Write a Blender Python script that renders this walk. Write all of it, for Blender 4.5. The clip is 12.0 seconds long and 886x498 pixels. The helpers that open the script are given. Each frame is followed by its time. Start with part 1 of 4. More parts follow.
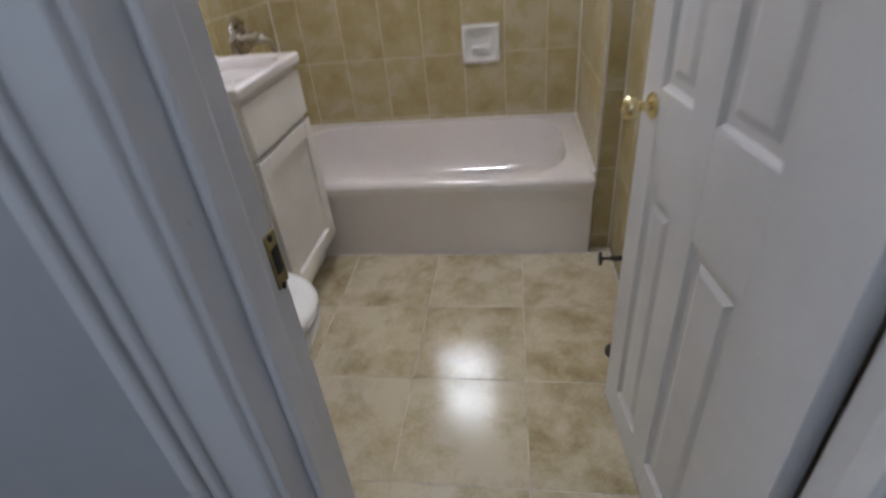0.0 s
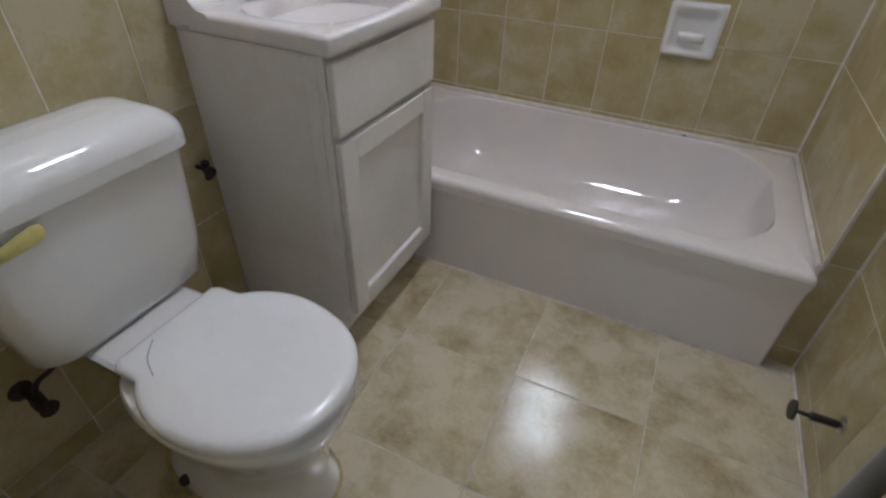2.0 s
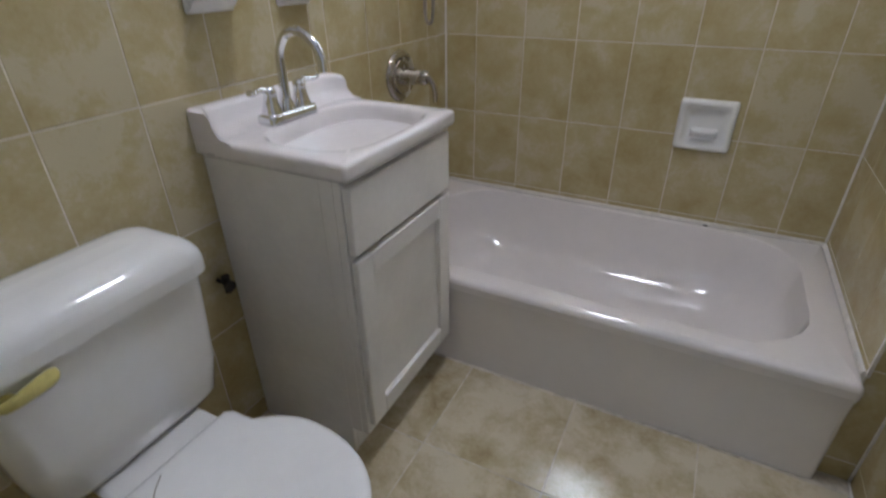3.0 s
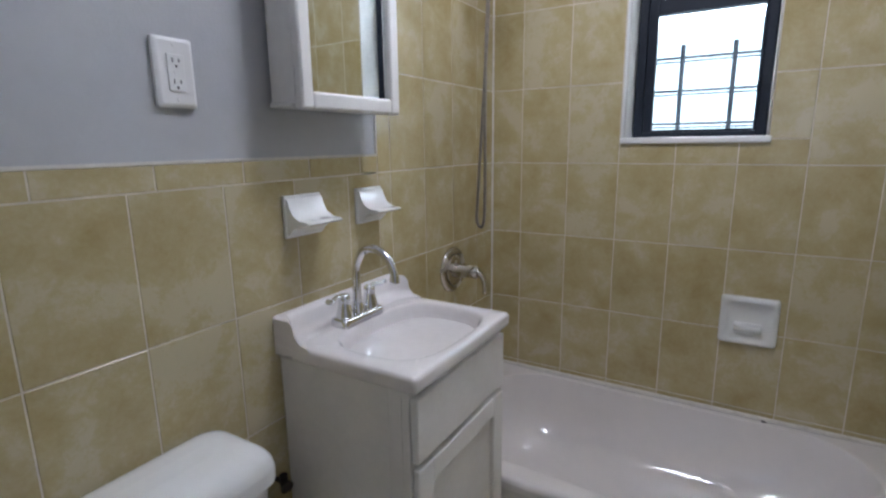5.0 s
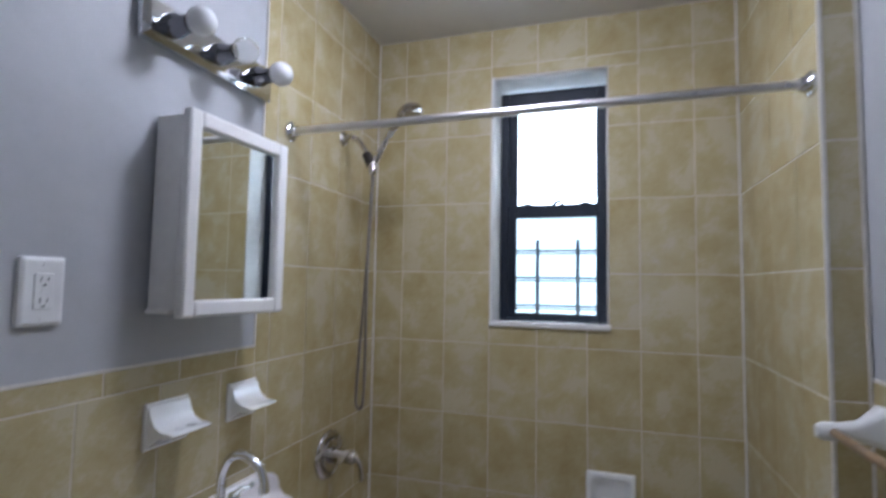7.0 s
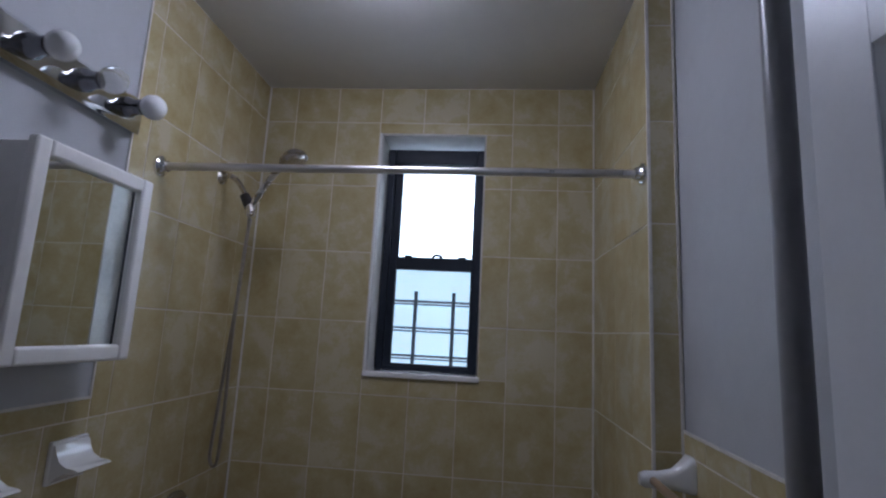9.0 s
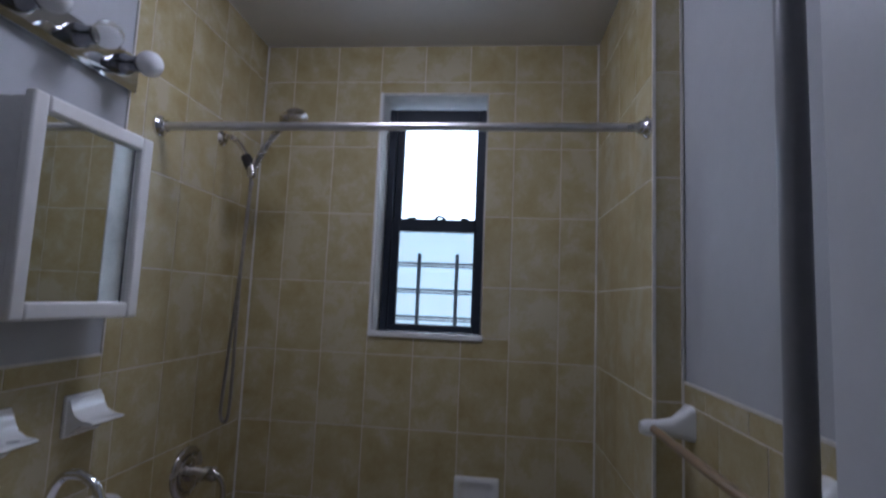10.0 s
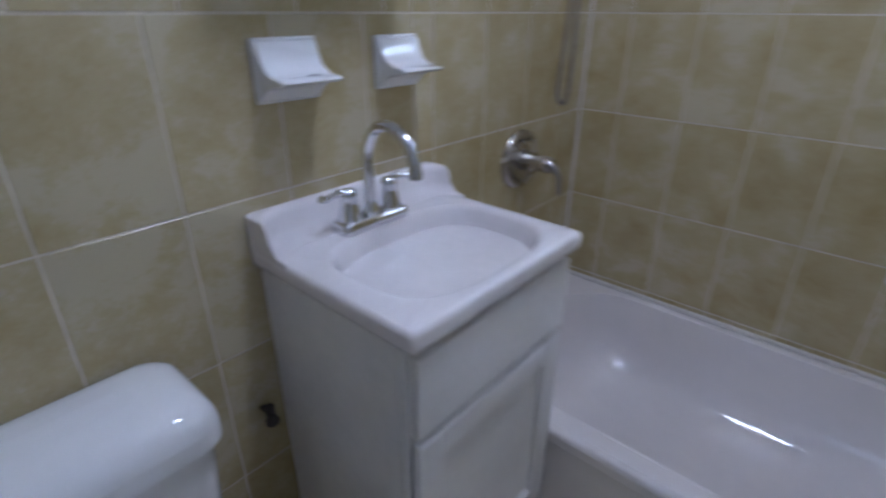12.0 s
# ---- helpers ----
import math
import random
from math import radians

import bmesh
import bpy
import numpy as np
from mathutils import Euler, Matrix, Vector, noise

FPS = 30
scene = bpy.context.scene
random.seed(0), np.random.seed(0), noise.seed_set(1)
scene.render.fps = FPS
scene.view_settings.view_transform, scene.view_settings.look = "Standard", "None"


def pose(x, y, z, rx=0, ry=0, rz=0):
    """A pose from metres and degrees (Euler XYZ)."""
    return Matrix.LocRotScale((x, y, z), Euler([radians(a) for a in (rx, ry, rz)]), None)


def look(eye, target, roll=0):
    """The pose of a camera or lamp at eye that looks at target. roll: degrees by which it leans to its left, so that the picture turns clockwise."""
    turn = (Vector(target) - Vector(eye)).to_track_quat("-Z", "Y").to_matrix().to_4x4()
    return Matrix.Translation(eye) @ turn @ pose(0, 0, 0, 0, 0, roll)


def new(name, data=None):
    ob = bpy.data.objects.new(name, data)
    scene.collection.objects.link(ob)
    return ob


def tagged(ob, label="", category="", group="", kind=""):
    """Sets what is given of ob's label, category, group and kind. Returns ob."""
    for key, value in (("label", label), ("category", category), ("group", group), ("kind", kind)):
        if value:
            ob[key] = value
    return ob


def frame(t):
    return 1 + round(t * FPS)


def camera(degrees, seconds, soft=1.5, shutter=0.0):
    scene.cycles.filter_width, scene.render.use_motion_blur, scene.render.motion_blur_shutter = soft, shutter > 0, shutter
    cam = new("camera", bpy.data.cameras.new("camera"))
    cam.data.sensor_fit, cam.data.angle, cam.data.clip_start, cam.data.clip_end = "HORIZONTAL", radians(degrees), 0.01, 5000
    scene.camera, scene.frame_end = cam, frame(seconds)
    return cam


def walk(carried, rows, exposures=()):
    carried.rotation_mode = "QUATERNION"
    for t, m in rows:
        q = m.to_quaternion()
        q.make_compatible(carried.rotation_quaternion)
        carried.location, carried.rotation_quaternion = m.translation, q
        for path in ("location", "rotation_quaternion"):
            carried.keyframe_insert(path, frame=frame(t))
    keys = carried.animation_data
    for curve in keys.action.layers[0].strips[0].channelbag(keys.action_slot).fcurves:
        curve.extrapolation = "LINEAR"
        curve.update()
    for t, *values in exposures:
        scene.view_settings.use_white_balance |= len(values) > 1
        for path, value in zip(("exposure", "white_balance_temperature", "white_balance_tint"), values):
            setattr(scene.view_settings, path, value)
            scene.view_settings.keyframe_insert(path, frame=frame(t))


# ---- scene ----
cam = camera(83.0, 12.0, soft=2.3, shutter=0.5)
PATH = [
    (0, pose(1.198, -2.628, 1.228, 57.11, 4.96, 6.45)),
    (0.5, pose(1.207, -2.443, 1.187, 50.55, 4.13, 11.85)),
    (1, pose(1.123, -2.258, 1.159, 52.00, 1.29, 14.60)),
    (1.5, pose(1.065, -2.153, 1.159, 50.97, 0.10, 21.05)),
    (2, pose(1.048, -2.089, 1.154, 52.69, -1.75, 25.62)),
    (2.5, pose(1.024, -2.048, 1.190, 55.75, -0.74, 27.24)),
    (3, pose(1.031, -2.021, 1.232, 60.54, 0.59, 27.24)),
    (3.5, pose(1.026, -2.031, 1.259, 66.24, 2.30, 28.27)),
    (5.5, pose(0.975, -2.097, 1.422, 80.58, -0.02, 30.78)),
    (6, pose(0.995, -2.102, 1.467, 83.31, 1.34, 27.84)),
    (6.5, pose(1.000, -2.118, 1.513, 87.42, -0.91, 24.39)),
    (7, pose(1.017, -2.147, 1.548, 93.96, -1.01, 17.56)),
    (7.5, pose(1.036, -2.203, 1.574, 98.84, -1.87, 11.32)),
    (9.5, pose(1.081, -2.171, 1.575, 99.37, -2.94, 4.82)),
    (10, pose(1.080, -2.171, 1.540, 95.78, -2.41, 5.38)),
    (10.5, pose(1.076, -2.168, 1.484, 87.51, -1.35, 5.39)),
    (11, pose(1.091, -1.976, 1.393, 73.57, -0.92, 9.08)),
    (11.5, pose(1.039, -1.771, 1.355, 65.59, 2.61, 23.90)),
    (12, pose(0.836, -1.683, 1.299, 64.47, -0.27, 41.44)),
]
EXPOSURES = [(0.0, 0.64, 6150, 13), (0.7, 0.73, 5950, 11), (1.5, 0.58, 5900, 11), (3.5, 0.42, 5750, 11), (5.5, 0.40, 5580, 11), (6.5, 0.29, 5450, 12), (7.0, 0.10, 5420, 13), (7.5, -0.15, 5370, 14),
             (9.5, -1.18, 5270, 17), (10.0, -1.12, 5240, 17), (10.5, -0.80, 5170, 17), (11.0, -0.44, 5080, 16), (11.5, -0.03, 4960, 17), (12.0, 0.16, 4890, 16)]
walk(cam, PATH, EXPOSURES)

# ---- light ----
world = bpy.data.worlds.new("sky")
scene.world = world
world.use_nodes = True
wn = world.node_tree.nodes
sky = wn.new("ShaderNodeTexSky")
sky.sky_type = "NISHITA"
sky.sun_disc = False
sky.sun_elevation, sky.sun_rotation = radians(40), radians(200)
world.node_tree.links.new(sky.outputs[0], wn["Background"].inputs[0])
wn["Background"].inputs[1].default_value = 0.12


def area_lamp(name, m, power, sx, sy, colour):
    data = bpy.data.lights.new(name, "AREA")
    data.shape, data.size, data.size_y = "RECTANGLE", sx, sy
    data.energy, data.color = power, colour
    lamp = new(name, data)
    lamp.matrix_world = m
    return lamp


area_lamp("hall_daylight", look((-0.75, -2.95, 1.5), (1.0, -2.6, 1.1)), 5.5, 0.9, 1.3, (0.70, 0.84, 1.0))
# added fill from the hall's unseen end, brightens tub apron and vanity side
area_lamp("hall_fill", look((1.15, -4.15, 1.45), (1.15, -0.8, 0.6)), 6.5, 1.1, 1.5, (0.82, 0.91, 1.0))

# ---- measures of the room ----
W = 1.524          # length of the tub and width of its alcove
RX = 1.602         # right wall of the room
JOG = -0.745       # front of the alcove's right side
TF = -0.793        # front of the tub
RIM = 0.350        # height of the tub
CEIL = 2.694
YD = -2.225        # inner face of the door's wall
YH = -2.345        # hall face of the door's wall
DL, DR, DH = 0.958, 1.553, 2.05
WL, WR, WB, WT = 0.557, 1.044, 1.381, 2.469
WAIN = 1.345
TW, TH = 0.2045, 0.307
ROW0 = 1.293       # height of one horizontal joint
SPLIT = -0.836     # where the full-height tiles of the alcove end
LAMP = (0.725, -0.935)


# ---- materials ----
def node_mat(name):
    m = bpy.data.materials.new(name)
    m.use_nodes = True
    return m, m.node_tree.nodes, m.node_tree.links, m.node_tree.nodes["Principled BSDF"]


def ramp(n, stops):
    r = n.new("ShaderNodeValToRGB")
    e = r.color_ramp.elements
    while len(e) < len(stops):
        e.new(0.5)
    for el, (p, c) in zip(e, stops):
        el.position, el.color = p, (*c, 1)
    return r


def noise_tex(n, l, vector, scale, detail=4.0, rough=0.55, distort=0.0):
    t = n.new("ShaderNodeTexNoise")
    t.inputs["Scale"].default_value, t.inputs["Detail"].default_value = scale, detail
    t.inputs["Roughness"].default_value, t.inputs["Distortion"].default_value = rough, distort
    if vector is not None:
        l.new(vector, t.inputs["Vector"])
    return t


def surface(name, colour, rough=0.5, metal=0.0, vary=0.06, scale=6.0, bump=0.0, bump_scale=60.0, coat=0.0, rough_vary=0.08, spec=0.5):
    """Paint, enamel, metal or plastic with faint stains at one scale and grain at another."""
    m, n, l, b = node_mat(name)
    at = n.new("ShaderNodeTexCoord").outputs["Object"]
    big = noise_tex(n, l, at, scale, 5.0)
    fine = noise_tex(n, l, at, scale * 9, 3.0)
    mix = n.new("ShaderNodeMath")
    mix.operation = "MULTIPLY_ADD"
    l.new(fine.outputs[0], mix.inputs[0])
    mix.inputs[1].default_value = 0.35
    l.new(big.outputs[0], mix.inputs[2])
    dark = tuple(c * (1 - vary * 2) for c in colour)
    light = tuple(min(1, c * (1 + vary)) for c in colour)
    r = ramp(n, [(0.45, dark), (0.85, light)])
    l.new(mix.outputs[0], r.inputs[0])
    l.new(r.outputs[0], b.inputs["Base Color"])
    rr = n.new("ShaderNodeMapRange")
    rr.inputs[1].default_value, rr.inputs[2].default_value = 0.3, 0.8
    rr.inputs[3].default_value, rr.inputs[4].default_value = max(0.02, rough - rough_vary), min(1, rough + rough_vary)
    l.new(big.outputs[0], rr.inputs[0])
    l.new(rr.outputs[0], b.inputs["Roughness"])
    b.inputs["Metallic"].default_value = metal
    b.inputs["Specular IOR Level"].default_value = spec
    b.inputs["Coat Weight"].default_value = coat
    b.inputs["Coat Roughness"].default_value = 0.08
    if bump:
        bn = noise_tex(n, l, at, bump_scale, 4.0)
        bu = n.new("ShaderNodeBump")
        bu.inputs["Strength"].default_value, bu.inputs["Distance"].default_value = bump, 0.002
        l.new(bn.outputs[0], bu.inputs["Height"])
        l.new(bu.outputs[0], b.inputs["Normal"])
    return m


def stone_tile(name, stops, scale, rough, tone=0.16, spec=0.5):
    """Glazed stone-look tile: clouds and faint veins, each tile cut from another place of the pattern."""
    m, n, l, b = node_mat(name)
    at = n.new("ShaderNodeTexCoord").outputs["Object"]
    info = n.new("ShaderNodeObjectInfo")
    shift = n.new("ShaderNodeVectorMath")
    shift.operation = "MULTIPLY_ADD"
    comb = n.new("ShaderNodeCombineXYZ")
    for i in range(3):
        l.new(info.outputs["Random"], comb.inputs[i])
    l.new(comb.outputs[0], shift.inputs[0])
    shift.inputs[1].default_value = (37.0, 53.0, 71.0)
    l.new(at, shift.inputs[2])
    cloud = noise_tex(n, l, shift.outputs[0], scale, 5.0, 0.55, 0.35)
    vein = noise_tex(n, l, shift.outputs[0], scale * 2.6, 8.0, 0.7, 0.7)
    mix = n.new("ShaderNodeMath")
    mix.operation = "MULTIPLY_ADD"
    l.new(vein.outputs[0], mix.inputs[0])
    mix.inputs[1].default_value = 0.42
    l.new(cloud.outputs[0], mix.inputs[2])
    tn = n.new("ShaderNodeMath")
    tn.operation = "MULTIPLY_ADD"
    l.new(info.outputs["Random"], tn.inputs[0])
    tn.inputs[1].default_value = tone
    l.new(mix.outputs[0], tn.inputs[2])
    grain = noise_tex(n, l, shift.outputs[0], scale * 13, 5.0, 0.7, 0.6)
    gr = n.new("ShaderNodeMath")
    gr.operation = "MULTIPLY_ADD"
    l.new(grain.outputs[0], gr.inputs[0])
    gr.inputs[1].default_value = 0.36
    l.new(tn.outputs[0], gr.inputs[2])
    off = n.new("ShaderNodeMath")
    off.operation = "SUBTRACT"
    l.new(gr.outputs[0], off.inputs[0])
    off.inputs[1].default_value = 0.10
    r = ramp(n, stops)
    l.new(off.outputs[0], r.inputs[0])
    l.new(r.outputs[0], b.inputs["Base Color"])
    rr = n.new("ShaderNodeMapRange")
    rr.inputs[3].default_value, rr.inputs[4].default_value = rough - 0.06, rough + 0.1
    l.new(vein.outputs[0], rr.inputs[0])
    l.new(rr.outputs[0], b.inputs["Roughness"])
    b.inputs["Specular IOR Level"].default_value = spec
    bu = n.new("ShaderNodeBump")
    bu.inputs["Strength"].default_value, bu.inputs["Distance"].default_value = 0.10, 0.002
    l.new(vein.outputs[0], bu.inputs["Height"])
    l.new(bu.outputs[0], b.inputs["Normal"])
    return m


TILE = stone_tile("wall_tile_glaze", [(0.52, (0.369, 0.290, 0.122)), (0.72, (0.434, 0.359, 0.180)), (0.90, (0.485, 0.416, 0.240)), (1.08, (0.532, 0.473, 0.315))], 7.0, 0.2, 0.13)
FLOOR = stone_tile("floor_tile_glaze", [(0.57, (0.275, 0.215, 0.112)), (0.72, (0.425, 0.355, 0.212)), (0.86, (0.525, 0.455, 0.305)), (1.02, (0.62, 0.555, 0.41))], 7.0, 0.145, 0.14, 1.0)
GROUT = surface("grout", (0.69, 0.635, 0.52), 0.9, vary=0.12, scale=9, bump=0.4, bump_scale=200)
FLOOR_GROUT = surface("floor_grout", (0.56, 0.51, 0.42), 0.9, vary=0.25, scale=7, bump=0.4, bump_scale=200)
PAINT = surface("wall_paint", (0.462, 0.470, 0.488), 0.55, vary=0.04, scale=2.5, bump=0.25, bump_scale=140)
HALL_PAINT = surface("hall_paint", (0.42, 0.44, 0.48), 0.6, vary=0.05, scale=2.5, bump=0.25, bump_scale=140)
CEILING = surface("ceiling_paint", (0.62, 0.605, 0.58), 0.6, vary=0.03, scale=2.0, bump=0.2, bump_scale=90)
TRIM = surface("white_gloss_paint", (0.72, 0.72, 0.73), 0.32, vary=0.03, scale=4, bump=0.12, bump_scale=80)
DOOR_PAINT = surface("door_gloss_paint", (0.70, 0.70, 0.72), 0.34, vary=0.02, scale=14, rough_vary=0.03)
ENAMEL = surface("tub_enamel", (0.80, 0.76, 0.745), 0.06, vary=0.02, scale=3, rough_vary=0.03, coat=0.6)
CERAMIC = surface("white_ceramic", (0.80, 0.80, 0.79), 0.07, vary=0.02, scale=5, rough_vary=0.03, coat=0.5)
MARBLE = surface("cultured_marble", (0.78, 0.74, 0.73), 0.16, vary=0.04, scale=4, rough_vary=0.05, coat=0.3)
SEAT = surface("seat_plastic", (0.83, 0.83, 0.83), 0.22, vary=0.02, scale=5)
LACQUER = surface("cabinet_lacquer", (0.81, 0.79, 0.765), 0.36, vary=0.04, scale=5, bump=0.12, bump_scale=70)
CHROME = surface("chrome", (0.74, 0.745, 0.76), 0.06, 1.0, vary=0.04, scale=20)
ROD = surface("rod_steel", (0.66, 0.64, 0.62), 0.34, 1.0, vary=0.05, scale=20)
DARK_CHROME = surface("dark_chrome", (0.20, 0.20, 0.21), 0.14, 1.0, vary=0.1, scale=20)
NICKEL = surface("brushed_nickel", (0.52, 0.49, 0.46), 0.27, 1.0, vary=0.06, scale=20)
BRASS = surface("polished_brass", (0.78, 0.66, 0.38), 0.1, 1.0, vary=0.1, scale=25)
OLD_BRASS = surface("tarnished_brass", (0.36, 0.30, 0.12), 0.4, 0.8, vary=0.25, scale=40)
BLACK_IRON = surface("dark_iron", (0.035, 0.03, 0.028), 0.45, 0.4, vary=0.2, scale=30)
DARK = surface("dark_hole", (0.02, 0.02, 0.02), 0.7)
PIPE = surface("riser_pipe_paint", (0.23, 0.23, 0.24), 0.34, 0.1, vary=0.06, scale=8, bump=0.08, bump_scale=60)
HOSE = surface("hose_steel", (0.34, 0.31, 0.28), 0.45, 0.8, vary=0.1, scale=60, bump=0.3, bump_scale=400)
REVEAL = surface("reveal_plaster", (0.62, 0.60, 0.57), 0.45, vary=0.1, scale=8)
SASH = surface("window_frame_paint", (0.014, 0.019, 0.030), 0.5, vary=0.2, scale=12, spec=0.3)
BAR = surface("window_bar_paint", (0.10, 0.13, 0.16), 0.5, vary=0.2, scale=20)
YELLOW = surface("yellowed_plastic", (0.62, 0.56, 0.20), 0.35, vary=0.1, scale=20)
PLATE = surface("outlet_plastic", (0.80, 0.80, 0.80), 0.35, vary=0.02, scale=10)
TAN = surface("bar_varnish", (0.25, 0.16, 0.08), 0.4, vary=0.15, scale=20)
WHITE_BAR = surface("white_plastic", (0.82, 0.82, 0.82), 0.35, vary=0.02, scale=10)
CAULK = surface("caulk", (0.70, 0.67, 0.62), 0.6, vary=0.08, scale=20)


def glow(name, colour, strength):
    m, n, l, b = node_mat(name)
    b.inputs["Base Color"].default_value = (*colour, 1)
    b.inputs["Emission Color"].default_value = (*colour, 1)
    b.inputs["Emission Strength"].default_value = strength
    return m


DIFFUSER = glow("lamp_diffuser", (1.0, 0.965, 0.995), 43.0)
OUTSIDE = glow("bright_daylight", (0.90, 0.97, 1.0), 9.0)
# siding boards get their own emission in place of daylight falling on them
SIDING_GLOW = glow("siding_daylight_glow", (0.74, 0.91, 1.0), 1.0)
MIRROR, _n, _l, _b = node_mat("mirror_glass")
_b.inputs["Metallic"].default_value, _b.inputs["Roughness"].default_value = 1.0, 0.015
_b.inputs["Base Color"].default_value = (0.82, 0.85, 0.84, 1)
GLASS, _n, _l, _b = node_mat("window_glass")
_b.inputs["Transmission Weight"].default_value, _b.inputs["Roughness"].default_value = 1.0, 0.0
_b.inputs["IOR"].default_value = 1.45
BULB, _n, _l, _b = node_mat("bulb_glass")
_b.inputs["Base Color"].default_value, _b.inputs["Roughness"].default_value = (0.74, 0.74, 0.74, 1), 0.12
CLEAR_BULB, _n, _l, _b = node_mat("clear_bulb_glass")
_b.inputs["Base Color"].default_value, _b.inputs["Roughness"].default_value = (0.93, 0.93, 0.92, 1), 0.05
_b.inputs["Transmission Weight"].default_value, _b.inputs["IOR"].default_value = 0.75, 1.15


# ---- mesh helpers ----
def mesh_of(bm, name, material, smooth=False, angle=48):
    me = bpy.data.meshes.new(name)
    bmesh.ops.recalc_face_normals(bm, faces=bm.faces)
    if smooth:
        lim = radians(angle)
        for f in bm.faces:
            f.smooth = True
        bm.faces.ensure_lookup_table()
        size = [f.calc_area() for f in bm.faces]
        bm.faces.index_update()
        for f in bm.faces:
            near = [size[g.index] for e in f.edges for g in e.link_faces if g != f]
            f.smooth = not near or size[f.index] < 20 * min(near) or max(abs(v) for v in f.normal) < 0.9999
        for e in bm.edges:
            e.smooth = len(e.link_faces) == 2 and e.calc_face_angle(0) < lim
    bm.to_mesh(me)
    bm.free()
    me.materials.append(material)
    return me


def part(name, bm, material, parent=None, label="", smooth=True):
    ob = new(name, mesh_of(bm, name, material, smooth))
    if parent is not None:
        ob.parent = parent
    if label:
        tagged(ob, label)
    return ob


def thing(name, label, category, at=(0, 0, 0), group="", kind=""):
    ob = new(name)
    ob.location = at
    ob.empty_display_size = 0.05
    return tagged(ob, label, category, group, kind)


def piece(name, bm, material, label, category, kind="", smooth=True):
    return tagged(part(name, bm, material, smooth=smooth), label, category, kind=kind)


def add_box(bm, lo, hi, bevel=0.0, seg=2):
    v = [bm.verts.new((x, y, z)) for x in (lo[0], hi[0]) for y in (lo[1], hi[1]) for z in (lo[2], hi[2])]
    fs = [bm.faces.new([v[i] for i in q]) for q in ((0, 1, 3, 2), (4, 6, 7, 5), (0, 4, 5, 1), (2, 3, 7, 6), (0, 2, 6, 4), (1, 5, 7, 3))]
    if bevel:
        es = list({e for f in fs for e in f.edges})
        bmesh.ops.bevel(bm, geom=es, offset=bevel, segments=seg, affect="EDGES", profile=0.5)
    return bm


def box(lo, hi, bevel=0.0, seg=2):
    return add_box(bmesh.new(), lo, hi, bevel, seg)


def loft(rings, cap_a=True, cap_b=True, bm=None, closed=True):
    """Skin over rings of equally many points."""
    bm = bm or bmesh.new()
    vs = [[bm.verts.new(p) for p in r] for r in rings]
    n = len(vs[0])
    for a, b in zip(vs, vs[1:]):
        for i in range(n if closed else n - 1):
            j = (i + 1) % n
            bm.faces.new((a[i], a[j], b[j], b[i]))
    if cap_a:
        bm.faces.new(list(reversed(vs[0])))
    if cap_b:
        bm.faces.new(vs[-1])
    return bm


def rrect(cx, cy, z, hx, hy, r, k=6, e=0):
    """A rounded rectangle at height z."""
    r = min(r, hx - 1e-4, hy - 1e-4)
    pts = []
    for sx, sy, a0 in ((1, 1, 0), (-1, 1, 90), (-1, -1, 180), (1, -1, 270)):
        for i in range(k + 1):
            a = radians(a0 + 90 * i / k)
            pts.append((cx + sx * (hx - r) + r * math.cos(a), cy + sy * (hy - r) + r * math.sin(a), z))
    if e:
        full = []
        for i, p in enumerate(pts):
            full.append(p)
            if i % (k + 1) == k:
                q = pts[(i + 1) % len(pts)]
                full += [tuple(a + (b - a) * j / (e + 1) for a, b in zip(p, q)) for j in range(1, e + 1)]
        pts = full
    return pts


def oval(cx, cy, z, hx, hy, n=40, p=2.0, front=1.0):
    """A superellipse; front stretches the half towards +x."""
    pts = []
    for i in range(n):
        a = 2 * math.pi * i / n
        c, s = math.cos(a), math.sin(a)
        x = math.copysign(abs(c) ** (2 / p), c) * hx * (front if c > 0 else 1)
        pts.append((cx + x, cy + math.copysign(abs(s) ** (2 / p), s) * hy, z))
    return pts


def turned(profile, n=28, bm=None, m=Matrix()):
    """A lathe round z: profile of (radius, height)."""
    rings = [[m @ Vector((r * math.cos(2 * math.pi * i / n), r * math.sin(2 * math.pi * i / n), h)) for i in range(n)] for r, h in profile]
    return loft(rings, bm=bm)


def tube(points, radius, n=12, bm=None, steps=8):
    """A round bar along a smooth line through the points; radius may be a list."""
    P = [Vector(p) for p in points]
    line, rad = [], []
    R = radius if isinstance(radius, (list, tuple)) else [radius] * len(P)
    for i in range(len(P) - 1):
        a, b, c, d = P[max(i - 1, 0)], P[i], P[i + 1], P[min(i + 2, len(P) - 1)]
        for s in range(steps):
            t = s / steps
            line.append(0.5 * ((2 * b) + (c - a) * t + (2 * a - 5 * b + 4 * c - d) * t * t + (3 * b - a - 3 * c + d) * t ** 3))
            rad.append(R[i] + (R[i + 1] - R[i]) * t)
    line.append(P[-1])
    rad.append(R[-1])
    rings, up = [], None
    for i, p in enumerate(line):
        t = (line[min(i + 1, len(line) - 1)] - line[max(i - 1, 0)]).normalized()
        if up is None:
            up = t.orthogonal().normalized()
        up = (up - t * up.dot(t)).normalized()
        side = t.cross(up)
        rings.append([p + (up * math.cos(2 * math.pi * k / n) + side * math.sin(2 * math.pi * k / n)) * rad[i] for k in range(n)])
    return loft(rings, bm=bm)


def along(ax):
    """Turns z to another axis."""
    return Vector((0, 0, 1)).rotation_difference(Vector(ax)).to_matrix().to_4x4()


